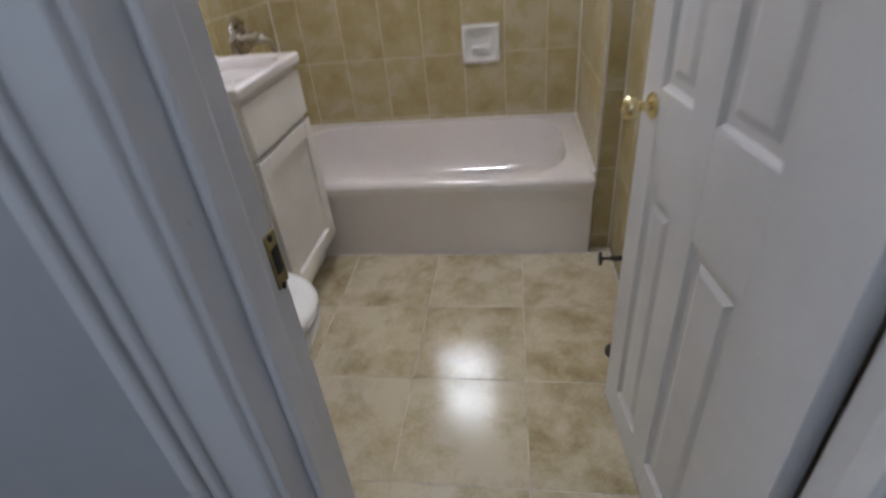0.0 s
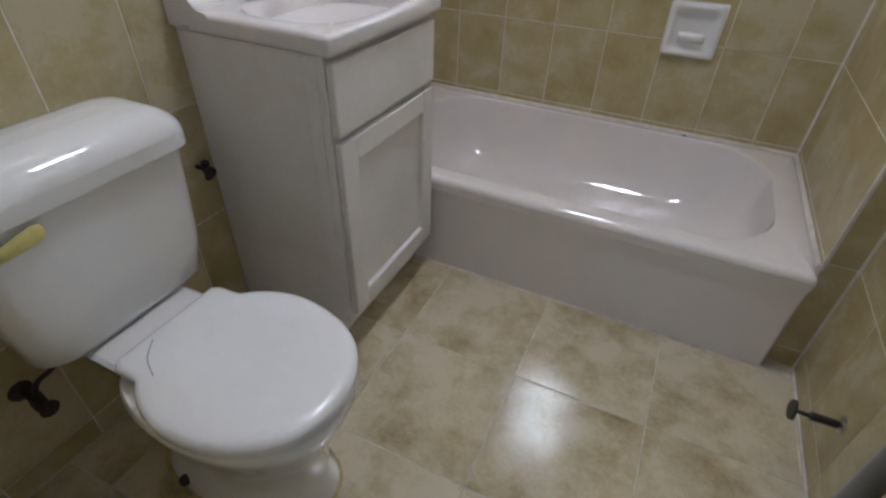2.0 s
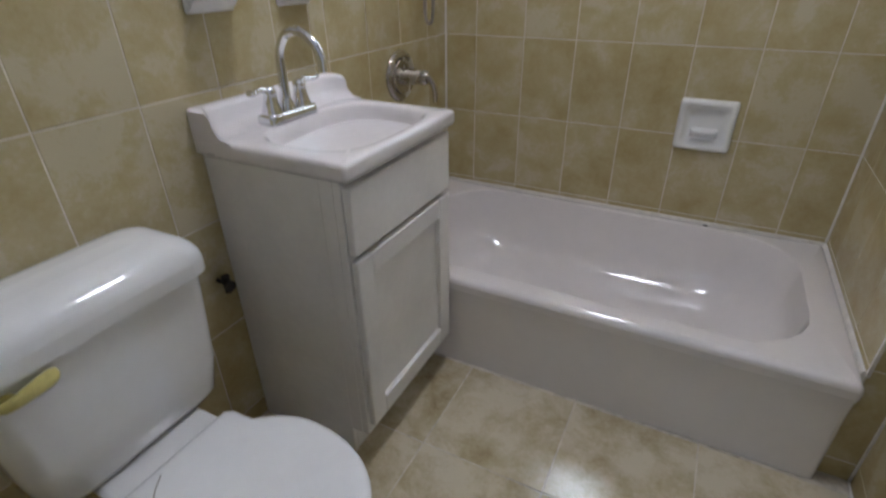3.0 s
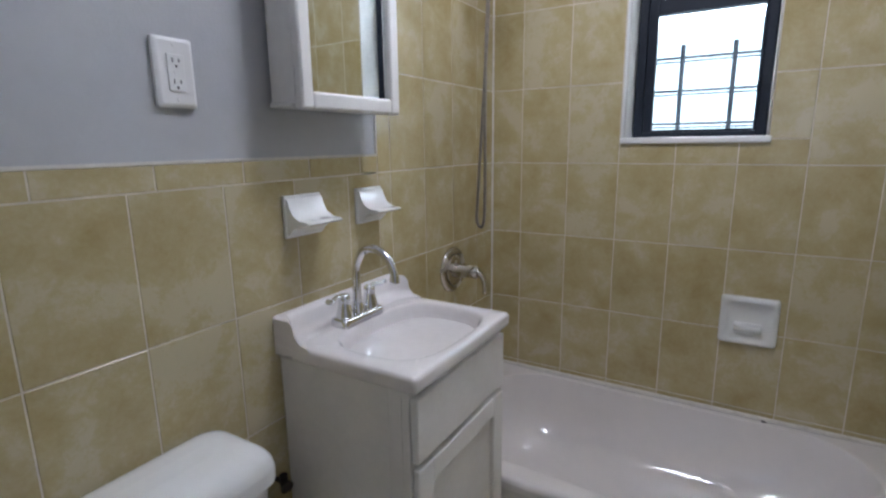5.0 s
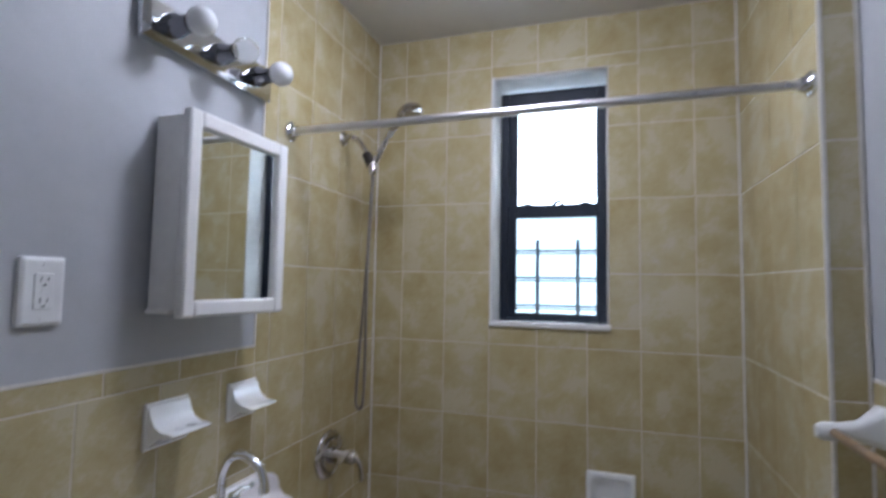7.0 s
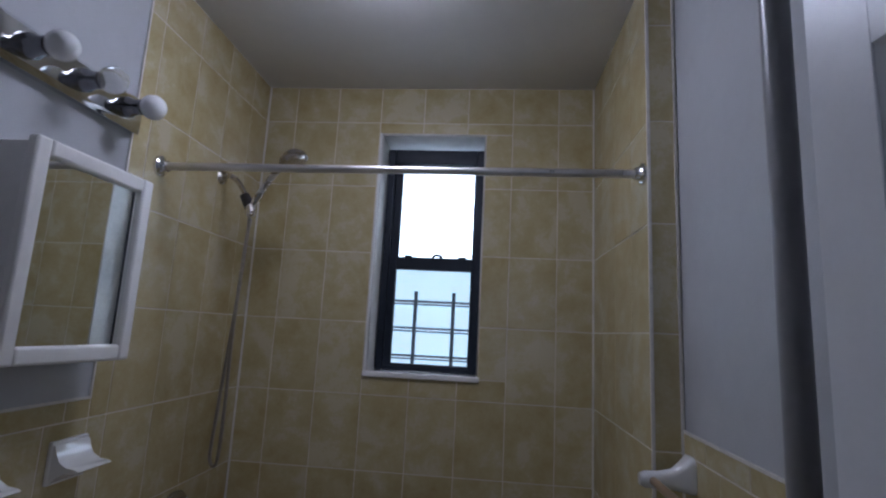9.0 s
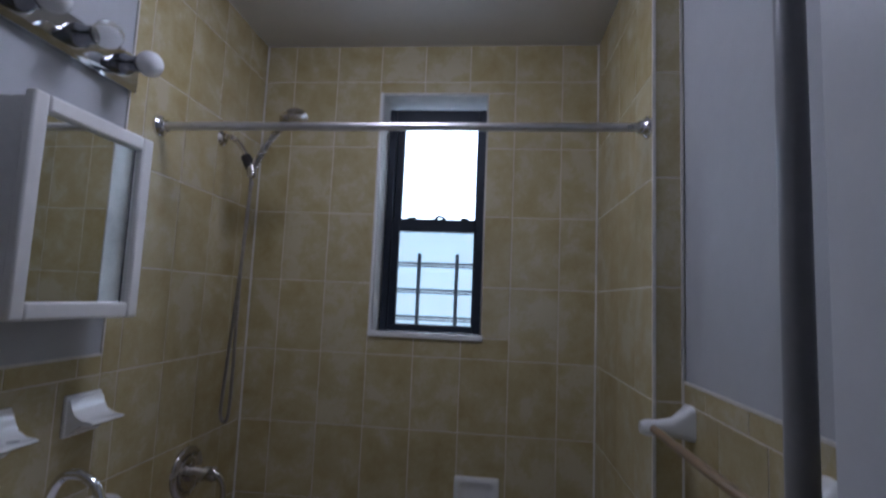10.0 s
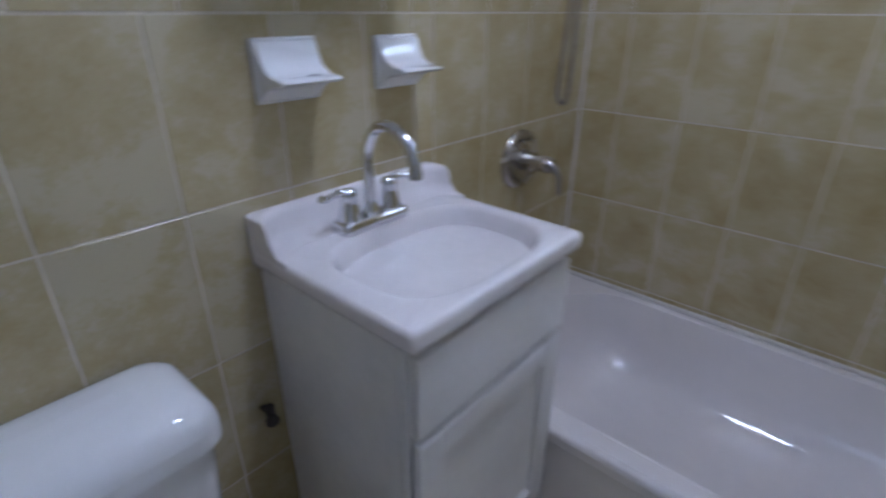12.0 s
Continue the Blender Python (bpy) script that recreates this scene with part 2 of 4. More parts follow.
def ball(c, r, bm=None, squash=1.0, n=20):
    prof = [(max(r * math.sin(math.pi * i / 12), 1e-4), -r * squash * math.cos(math.pi * i / 12)) for i in range(13)]
    return turned(prof, n, bm, Matrix.Translation(c))


# ---- setting ----
def wall(name, boxes, material, label):
    bm = bmesh.new()
    for lo, hi in boxes:
        add_box(bm, lo, hi)
    return piece(name, bm, material, label, "wall", "structure", smooth=False)


G = 0.0012         # depth of the joints
PG = 0.006         # tiles stand this far proud of the paint
wall_left = wall("wall_left", [((-0.14, YH, -0.05), (-PG, 0.0, CEIL + 0.02))], PAINT, "grey-blue painted wall above a tiled wainscot")
floor_core = piece("floor", box((-0.14, YH, -0.06), (RX + 0.14, 0.2, -G)), FLOOR_GROUT, "tiled bathroom floor with beige grout", "floor", "structure", False)
wall_back = wall("wall_back", [((-0.14, G, -0.05), (WL, 0.26, CEIL + 0.02)), ((WR, G, -0.05), (RX + 0.14, 0.26, CEIL + 0.02)),
                               ((WL, G, -0.05), (WR, 0.26, WB)), ((WL, G, WT), (WR, 0.26, CEIL + 0.02))], GROUT, "tiled wall with a narrow window over the tub")
wall_alcove = wall("wall_alcove", [((W + G, JOG + G, -0.05), (RX + 0.14, G, CEIL + 0.02))], GROUT, "tiled end wall of the bathtub alcove")
wall_right = wall("wall_right", [((RX + PG, YH, -0.05), (RX + 0.14, JOG + G, CEIL + 0.02))], PAINT, "grey-blue painted wall above a tiled wainscot")
wall_door = wall("wall_door", [((-0.9, YH, -0.05), (DL - 0.02, YD - PG, CEIL + 0.02)), ((DR + 0.02, YH, -0.05), (2.3, YD - PG, CEIL + 0.02)),
                               ((DL - 0.02, YH, DH + 0.02), (DR + 0.02, YD - PG, CEIL + 0.02))], PAINT, "painted wall pierced by the bathroom doorway")
ceiling = piece("ceiling", box((-0.14, YH, CEIL), (RX + 0.14, 0.2, CEIL + 0.12)), CEILING, "smooth white painted bathroom ceiling", "ceiling", "structure", False)
# beds of grout under the tiles
wall("grout_bed_left", [((-PG - 0.004, SPLIT, RIM), (-G, G, CEIL)), ((-PG - 0.004, YD, 0), (-G, SPLIT, WAIN))], GROUT, "pale grout between the wall tiles")
wall("grout_bed_right", [((RX + G, YD, 0), (RX + PG + 0.004, JOG + G, WAIN))], GROUT, "pale grout between the wall tiles")
wall("grout_bed_door", [((0, YD - PG - 0.004, 0), (DL - 0.095, YD - G, WAIN))], GROUT, "pale grout between the wall tiles")
# hall
hall_floor = piece("hall_floor", box((-0.9, -4.2, -0.06), (2.3, YH - 0.001, -0.004)), surface("hall_boards", (0.26, 0.16, 0.08), 0.35, vary=0.2, scale=6, bump=0.2), "brown wooden hall floor", "floor", "structure", False)
hall_ceiling = piece("hall_ceiling", box((-0.9, -4.2, CEIL), (2.3, YH - 0.001, CEIL + 0.12)), CEILING, "white painted hall ceiling", "ceiling", "structure", False)
wall_hall_left = wall("wall_hall_left", [((-1.0, -4.2, -0.05), (-0.9, YH, CEIL + 0.02))], HALL_PAINT, "grey painted hall wall")
wall_hall_right = wall("wall_hall_right", [((2.3, -4.2, -0.05), (2.4, YH, CEIL + 0.02))], HALL_PAINT, "grey painted hall wall")
wall_hall_back = wall("wall_hall_back", [((-1.0, -4.3, -0.05), (2.4, -4.2, CEIL + 0.02))], HALL_PAINT, "grey painted hall wall")


# ---- window ----
def build_window():
    win = thing("window_1", "black-framed double-hung window set deep in a tiled wall", "window", ((WL + WR) / 2, 0.12, WB), kind="structure")
    o = Vector(win.location)

    def wbox(name, lo, hi, mat, bevel=0.004, label="", parent=win):
        lo, hi = Vector(lo) - o, Vector(hi) - o
        return part(name, box(lo, hi, bevel), mat, parent, label)
    y0, y1 = 0.125, 0.20
    xa, xb, za, zb = WL + 0.016, WR - 0.006, WB + 0.010, WT - 0.030
    wbox("frame_jamb", (xa, y0, za), (xa + 0.035, y1, zb), SASH)
    wbox("frame_jamb", (xb - 0.035, y0, za), (xb, y1, zb), SASH)
    wbox("frame_head", (xa + 0.035, y0, zb - 0.07), (xb - 0.035, y1, zb), SASH)
    wbox("frame_sill", (xa + 0.035, y0, za), (xb - 0.035, y1, za + 0.022), SASH)
    gx0, gx1 = 0.643, 0.993
    for nm, s0, s1, g0, g1, ya in (("lower_sash", za + 0.022, 1.912, 1.423, 1.854, 0.13), ("upper_sash", 1.857, zb - 0.07, 1.919, 2.360, 0.165)):
        bm = bmesh.new()
        for lo, hi in (((xa + 0.035, ya, s0), (gx0, ya + 0.03, s1)), ((gx1, ya, s0), (xb - 0.035, ya + 0.03, s1)),
                       ((gx0, ya, s0), (gx1, ya + 0.03, g0)), ((gx0, ya, g1), (gx1, ya + 0.03, s1))):
            add_box(bm, Vector(lo) - o, Vector(hi) - o, 0.003)
        sash = part(nm, bm, SASH, win)
        pane = wbox("pane", (gx0 - 0.004, ya + 0.012, g0 - 0.004), (gx1 + 0.004, ya + 0.016, g1 + 0.004), GLASS, 0, parent=sash)
        pane.visible_shadow = False
    latch = part("latch", tube([(0.81 - o.x, 0.128 - o.y, 1.912 - o.z), (0.83 - o.x, 0.124 - o.y, 1.924 - o.z), (0.86 - o.x, 0.128 - o.y, 1.917 - o.z)], 0.007), SASH, win)
    for x in (0.70, 0.95):
        wbox("finger_lift", (x - 0.02, 0.122, 1.911), (x + 0.02, 0.132, 1.922), SASH, 0.003)
    # tiled and plastered reveal
    for nm, lo, hi in (("reveal_side", (WL, G, WB), (WL + 0.012, 0.26, WT)), ("reveal_side", (WR - 0.006, G, WB), (WR, 0.26, WT)),
                       ("reveal_head", (WL + 0.012, G, WT - 0.012), (WR - 0.006, 0.26, WT))):
        wbox(nm, lo, hi, REVEAL, 0, "smooth white plastered reveal")
    wbox("stool", (WL - 0.006, -0.012, WB - 0.012), (WR + 0.008, 0.125, WB + 0.012), CERAMIC, 0.005, "white glazed sill with a rounded nose")
    wbox("bead", (WL - 0.004, -0.009, WB + 0.012), (WL + 0.008, 0.0, WT), CERAMIC, 0.003, "white edge bead")
    return win


build_window()
grille = thing("window_grille", "grey-painted iron window bars outside the glass", "window bars", (0.815, 0.32, 1.36))
for x in (0.718, 0.908):
    part("upright_bar", box((x - 0.009 - 0.815, -0.008, -0.02), (x + 0.009 - 0.815, 0.008, 0.408), 0.003), BAR, grille)
for z in (1.45, 1.585, 1.718):
    part("cross_bar", tube([(-0.26, 0.012, z - 1.36), (0.26, 0.012, z - 1.36)], 0.006, 8, steps=1), BAR, grille)
    part("cross_bar", tube([(-0.26, 0.012, z - 1.375), (0.26, 0.012, z - 1.375)], 0.004, 8, steps=1), BAR, grille)
for s in (-1, 1):
    part("mounting_leg", box((s * 0.25 - 0.008, -0.06, -0.02), (s * 0.25 + 0.008, 0.014, 0.38), 0.003), BAR, grille)
piece("backdrop", box((-4, 2.4, -1), (6, 2.42, 6)), OUTSIDE, "bright overcast daylight outside the window", "sky", "structure", False)
siding = thing("neighbour_siding", "clapboard wall outside the window, glowing in place of daylight on it", "wall", (0.8, 1.6, 0.0), kind="structure")
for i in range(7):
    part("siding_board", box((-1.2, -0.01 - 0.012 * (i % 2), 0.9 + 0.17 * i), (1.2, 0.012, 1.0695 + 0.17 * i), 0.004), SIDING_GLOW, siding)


# ---- doorway and door ----
frame_thing = thing("door_frame", "white-painted wooden doorway with moulded casings", "door frame", (DL, YD, 0), kind="structure")
fo = Vector(frame_thing.location)


def fpart(name, lo, hi, bevel=0.003, mat=TRIM, label=""):
    return part(name, box(Vector(lo) - fo, Vector(hi) - fo, bevel), mat, frame_thing, label)


fpart("jamb_left", (DL - 0.02, YH - 0.004, 0), (DL, YD + 0.004, DH))
fpart("jamb_right", (DR, YH - 0.004, 0), (DR + 0.02, YD + 0.004, DH))
fpart("jamb_head", (DL - 0.02, YH - 0.004, DH), (DR + 0.02, YD + 0.004, DH + 0.02))
fpart("stop_left", (DL, YD - 0.085, 0), (DL + 0.012, YD - 0.045, DH), 0.005)
fpart("stop_right", (DR - 0.012, YD - 0.085, 0), (DR, YD - 0.045, DH), 0.005)
fpart("stop_head", (DL + 0.012, YD - 0.085, DH - 0.012), (DR - 0.012, YD - 0.045, DH), 0.005)
for yy, out in ((YH, -1), (YD, 1)):
    for side in (-1, 1):
        x_in = DL - 0.008 if side < 0 else DR + 0.008
        w = 0.085 if (side < 0 or out < 0) else 0.045
        for a, b, th in ((0.0, 0.6, 0.014), (0.6, 0.78, 0.02), (0.8, 1.0, 0.026)):
            xs = sorted((x_in + side * w * a, x_in + side * w * b))
            ys = sorted((yy - out * 0.002, yy + out * th))
            fpart("casing_strip", (xs[0], ys[0], 0), (xs[1], ys[1], DH + 0.008 + w * b), 0.004)
    for a, b, th in ((0.0, 0.6, 0.014), (0.6, 0.78, 0.02), (0.8, 1.0, 0.026)):
        ys = sorted((yy - out * 0.002, yy + out * th))
        fpart("casing_head", (DL - 0.008, ys[0], DH + 0.008 + 0.085 * a), (DR + 0.008, ys[1], DH + 0.008 + 0.085 * b), 0.004)
strike = part("strike_plate", box((-0.001, -0.018, 0.928), (0.0025, 0.004, 0.990), 0.001), OLD_BRASS, frame_thing, "tarnished brass strike plate")
part("latch_hole", box((0.001, -0.015, 0.944), (0.0035, 0.000, 0.974), 0.002), DARK, strike)
for z in (0.929, 0.986):
    part("screw", turned([(0.004, 0), (0.004, 0.002), (0.001, 0.003)], 10, m=Matrix.Translation((0.002, -0.010, z)) @ along((1, 0, 0))), BLACK_IRON, strike)


def build_door():
    """Six-panel door standing open; built along +x from its hinge, its face to +y."""
    wide, high, th = 0.642, 2.03, 0.035
    door = thing("door_1", "white six-panel door standing open against the wall", "door", kind="structure")
    bm = bmesh.new()
    xs = [0, 0.168, 0.336, 0.420, 0.553, wide]
    zs = [0.012, 0.118, 0.742, 0.942, 1.60, 1.70, 1.90, high]
    for a, b in ((0, 1), (2, 3), (4, 5)):
        add_box(bm, (xs[a], 0, zs[0]), (xs[b], th, zs[-1]), 0.0015, 1)
    for a, b in ((1, 2), (3, 4)):
        for c, d in ((0, 1), (2, 3), (4, 5), (6, 7)):
            add_box(bm, (xs[a], 0.0004, zs[c]), (xs[b], th - 0.0004, zs[d]))
    part("stile_frame", bm, DOOR_PAINT, door)
    for a, b in ((1, 2), (3, 4)):
        for c, d in ((1, 2), (3, 4), (5, 6)):
            x0, x1, z0, z1 = xs[a], xs[b], zs[c], zs[d]
            rings = []
            for inset, dep in ((0.0005, 0.0025), (0.010, 0.009), (0.026, 0.009), (0.040, 0.0035), (0.044, 0.003)):
                rings.append([(x0 + inset, dep, z0 + inset), (x1 - inset, dep, z0 + inset), (x1 - inset, dep, z1 - inset), (x0 + inset, dep, z1 - inset)])
            bm = loft(rings, cap_a=False)
            rings = [[(x, th - y, z) for x, y, z in r] for r in rings]
            loft(rings, cap_a=False, bm=bm)
            part("panel", bm, DOOR_PAINT, door, smooth=False)
    for s, y in ((1, th), (-1, 0.0)):
        prof = [(0.026, 0), (0.026, 0.004), (0.020, 0.009), (0.010, 0.013), (0.009, 0.024), (0.014, 0.030), (0.023, 0.041), (0.024, 0.050), (0.018, 0.059), (0.004, 0.062)]
        part("knob", turned(prof, 24, m=Matrix.Translation((wide - 0.062, y, 0.900)) @ along((0, s, 0))), BRASS, door, "polished brass door knob")
    part("latch_plate", box((wide - 0.001, 0.006, 0.870), (wide + 0.0015, 0.029, 0.930), 0.0005), BRASS, door, "brass latch plate")
    for z in (0.22, 1.75):
        h = part("hinge", tube([(-0.008, th + 0.004, z - 0.045), (-0.008, th + 0.004, z + 0.045)], 0.007, steps=1), TRIM, door, "painted-over hinge")
    return door


door = build_door()
hinge, free = Vector((1.535, -2.205, 0)), Vector((1.462, -1.567, 0))
turn_z = math.degrees(math.atan2(free.y - hinge.y, free.x - hinge.x))
door.matrix_world = pose(hinge.x, hinge.y, 0, 0, 0, turn_z) @ Matrix.Translation((0.004, -0.035, 0))


# ---- bathtub ----
def build_tub():
    tub = thing("bathtub", "off-white enamelled alcove bathtub with a flat apron", "bathtub", (W / 2, TF / 2, 0))
    hx, hy = W / 2 - 0.003, -TF / 2 - 0.002
    rings = []
    for d, z in ((0.007, 0.0), (0.006, 0.25), (0.004, 0.29), (0.0, 0.305), (0.0, RIM - 0.022), (0.002, RIM - 0.012), (0.008, RIM - 0.004), (0.018, RIM)):
        rings.append(rrect(0, 0, z, hx - d, hy - d, 0.012))
    cx, cy = 0.01, 0.012
    rings.append(rrect(cx, cy, RIM, 0.668, 0.343, 0.21))
    rings.append(rrect(cx, cy, RIM - 0.002, 0.658, 0.333, 0.205))
    for i in range(1, 15):
        th = radians(90 * i / 14)
        out, down = max(math.cos(th), 1e-6) ** 0.62, math.sin(th) ** 0.62
        ix, iy = 0.20 + 0.448 * out, 0.09 + 0.234 * out
        rings.append(rrect(cx, cy, RIM - 0.002 - 0.285 * down, ix, iy, min(0.2, iy * 0.95) * (0.55 + 0.45 * out)))
    bm = loft(rings, cap_a=False)
    part("shell", bm, ENAMEL, tub)
    part("rust_spot", turned([(0.010, 0), (0.008, 0.0015), (0.001, 0.002)], 10, m=Matrix.Translation((0.37, 0.37, RIM))), BLACK_IRON, tub, "small dark chip in the enamel")
    bm = bmesh.new()
    for p, q, e in (((-hx, hy), (hx, hy), (0, -1)), ((hx, -hy + 0.06), (hx, hy), (-1, 0)), ((-hx, -hy + 0.02), (-hx, hy), (1, 0))):
        prof = [(-0.004, RIM - 0.03), (-0.004, RIM + 0.006), (0.001, RIM + 0.005), (0.003, RIM + 0.002), (0.005, RIM - 0.002), (0.005, RIM - 0.03)]
        loft([[(x + e[0] * s, y + e[1] * s, z) for s, z in prof] for x, y in (p, q)], bm=bm)
    part("rim_caulk", bm, CAULK, tub, "white caulk where the rim meets the tiles")
    return tub


build_tub()


# ---- vanity ----
VY0, VY1, VX = -1.270, -0.802, 0.400


def build_vanity():
    v = thing("vanity_cabinet", "narrow white vanity cabinet with one drawer front and door", "cabinet", (0.0, VY0, 0.0))

    def b(name, lo, hi, mat=LACQUER, bevel=0.0025, label="", parent=v):
        return part(name, box((lo[0], lo[1] - VY0, lo[2]), (hi[0], hi[1] - VY0, hi[2]), bevel), mat, parent, label)
    b("side_panel", (0.002, VY0, 0), (VX - 0.055, VY0 + 0.016, 0.849))
    b("side_panel", (0.002, VY1 - 0.016, 0), (VX - 0.055, VY1, 0.849))
    for ya in (VY0, VY1 - 0.016):
        b("side_front", (VX - 0.055, ya, 0.10), (VX - 0.02, ya + 0.016, 0.849), bevel=0)
    bm = bmesh.new()
    for lo, hi in (((VX - 0.02, 0.0, 0.10), (VX, 0.04, 0.849)), ((VX - 0.02, VY1 - VY0 - 0.04, 0.10), (VX, VY1 - VY0, 0.849)),
                   ((VX - 0.02, 0.04, 0.10), (VX, VY1 - VY0 - 0.04, 0.14)), ((VX - 0.02, 0.04, 0.805), (VX, VY1 - VY0 - 0.04, 0.849)), ((VX - 0.02, 0.04, 0.648), (VX, VY1 - VY0 - 0.04, 0.690))):
        add_box(bm, lo, hi, 0.0015, 1)
    part("face_frame", bm, LACQUER, v)
    b("bottom_panel", (0.002, VY0 + 0.016, 0.105), (VX - 0.02, VY1 - 0.016, 0.12))
    b("toe_kick", (VX - 0.075, VY0 + 0.016, 0.0), (VX - 0.056, VY1 - 0.016, 0.104), label="shadowed white toe board")
    x0, x1 = VX + 0.001, VX + 0.021
    b("drawer_front", (x0, VY0 + 0.004, 0.674), (x1, VY1 - 0.006, 0.836), bevel=0.004, label="plain white drawer front")
    # shaker door
    d = part("cabinet_door", bmesh.new(), LACQUER, v, "white shaker door with a recessed panel")
    y0, y1, z0, z1 = 0.008, VY1 - VY0 - 0.006, 0.135, 0.657
    rail = 0.06
    for name, lo, hi in (("door_stile", (x0, y0, z0), (x1, y0 + rail, z1)), ("door_stile", (x0, y1 - rail, z0), (x1, y1, z1)),
                         ("door_rail", (x0, y0 + rail, z0), (x1, y1 - rail, z0 + rail)), ("door_rail", (x0, y0 + rail, z1 - rail), (x1, y1 - rail, z1)),
                         ("door_panel", (x0, y0 + rail, z0 + rail), (x0 + 0.006, y1 - rail, z1 - rail))):
        part(name, box(lo, hi, 0.0045 if "panel" not in name else 0), LACQUER, d)
    return v


vanity = build_vanity()
CY0, CY1, CX, CZ = -1.284, -0.787, 0.432, 0.894


def build_sink():
    s = thing("vanity_sink", "glossy white one-piece sink top with a low backsplash", "sink", (0.0, CY0, 0.849))
    cy, cx = (CY0 + CY1) / 2, CX / 2
    hy, hx = (CY1 - CY0) / 2, CX / 2 - 0.002
    T = Matrix.Translation((0, -CY0, -0.849))
    rings = []
    for d, z in ((0.010, 0.850), (0.003, 0.855), (0.0, 0.864), (0.0, 0.884), (0.003, 0.891), (0.009, CZ)):
        rings.append(rrect(cx + 0.001, cy, z, hx - d, hy - d, 0.010, 6, 6))
    bx, by = 0.252, cy + 0.012
    ov = lambda z, ax, ay, p=2.3: [(bx + p_[0], by + p_[1], z) for p_ in [(q[0], q[1]) for q in _match(ax, ay, p)]]

    def _match(ax, ay, p):
        out = []
        for q in rrect(0, 0, 0, hx - 0.009, hy - 0.009, 0.010, 6, 6):
            a = math.atan2(q[1] / hy, q[0] / hx)
            c, sn = math.cos(a), math.sin(a)
            k = (abs(c) ** p + abs(sn) ** p) ** (-1 / p)
            out.append((ax * c * k, ay * sn * k))
        return out
    for dz, e in ((0.0, 0.156), (0.0015, 0.152), (0.005, 0.148), (0.011, 0.144)):
        rings.append(ov(CZ - dz, e, e + 0.056, 3.2))
    for i in range(1, 13):
        th = radians(90 * i / 12)
        out, down = max(math.cos(th), 1e-5) ** 0.9, math.sin(th)
        rings.append(ov(CZ - 0.013 - 0.128 * down, 0.02 + 0.121 * out, 0.022 + 0.175 * out, 3.2 - 1.0 * down))
    bm = loft(rings, cap_a=True)
    bmesh.ops.transform(bm, matrix=T, verts=bm.verts)
    part("basin_top", bm, MARBLE, s)
    # backsplash with ends that sweep down to the deck
    bm = bmesh.new()
    prof = []
    for y in (CY0 + 0.001, CY0 + 0.004, CY0 + 0.012, CY0 + 0.02, CY0 + 0.034, CY0 + 0.06, cy, CY1 - 0.06, CY1 - 0.034, CY1 - 0.02, CY1 - 0.012, CY1 - 0.004, CY1 - 0.001):
        e = min(y - CY0, CY1 - y)
        w = 0.024 + 0.05 * max(0.0, 1 - e / 0.05) ** 1.6
        top = 0.96 - 0.006 * max(0, 1 - e / 0.006)
        prof.append([(0.001, y, 0.86), (w + 0.05, y, 0.86), (w + 0.046, y, CZ + 0.001), (w + 0.018, y, CZ + 0.006), (w, y, CZ + 0.025), (w - 0.004, y, 0.944), (w - 0.012, y, top - 0.003), (w - 0.018, y, top), (0.001, y, top)])
    loft(prof, bm=bm)
    bmesh.ops.transform(bm, matrix=T, verts=bm.verts)
    part("backsplash", bm, MARBLE, s)
    part("maker_mark", box((0.040, -0.0012, 0.012), (0.062, 0.0006, 0.016), 0), surface("mark_grey", (0.42, 0.40, 0.40), 0.5), s, "tiny grey moulded mark")
    part("drain_ring", turned([(0.022, 0), (0.02, 0.004), (0.012, 0.002), (0.001, 0.002)], 20, m=T @ Matrix.Translation((bx, by, CZ - 0.142))), CHROME, s, "chrome drain ring")
    return s


build_sink()


def build_faucet():
    f = thing("faucet", "chrome centre-set faucet with gooseneck spout and two levers", "faucet", (0.078, -1.050, CZ))
    f.scale = (1.03, 1.03, 1.03)
    rings = [rrect(0, 0, z, 0.030 - d, 0.084 - d, 0.016) for z, d in ((0, 0), (0.018, 0.0005), (0.022, 0.003), (0.024, 0.010))]
    part("base_plate", loft(rings), CHROME, f)
    part("spout", tube([(0, 0, 0.015), (0, 0, 0.10), (0.004, 0, 0.155), (0.03, 0, 0.195), (0.07, 0, 0.203), (0.108, 0, 0.183), (0.126, 0, 0.15), (0.128, 0, 0.135)], [0.013, 0.0115, 0.011, 0.011, 0.011, 0.011, 0.011, 0.0115], 16), CHROME, f)
    part("aerator", turned([(0.0125, 0), (0.013, 0.008), (0.0125, 0.016)], 16, m=Matrix.Translation((0.1285, 0, 0.12))), CHROME, f)
    part("spout_collar", turned([(0.02, 0), (0.02, 0.012), (0.013, 0.03)], 20, m=Matrix.Translation((0, 0, 0.018))), CHROME, f)
    for s in (-1, 1):
        h = part("valve_body", turned([(0.025, 0), (0.024, 0.01), (0.017, 0.035), (0.015, 0.05), (0.017, 0.056), (0.012, 0.066), (0.002, 0.069)], 20, m=Matrix.Translation((0, s * 0.052, 0.018))), CHROME, f)
        part("lever", tube([(0, s * 0.052, 0.075), (0.0, s * 0.075, 0.082), (0.004, s * 0.105, 0.078), (0.006, s * 0.118, 0.083)], [0.008, 0.0075, 0.006, 0.008], 10), CHROME, h)
    return f


build_faucet()


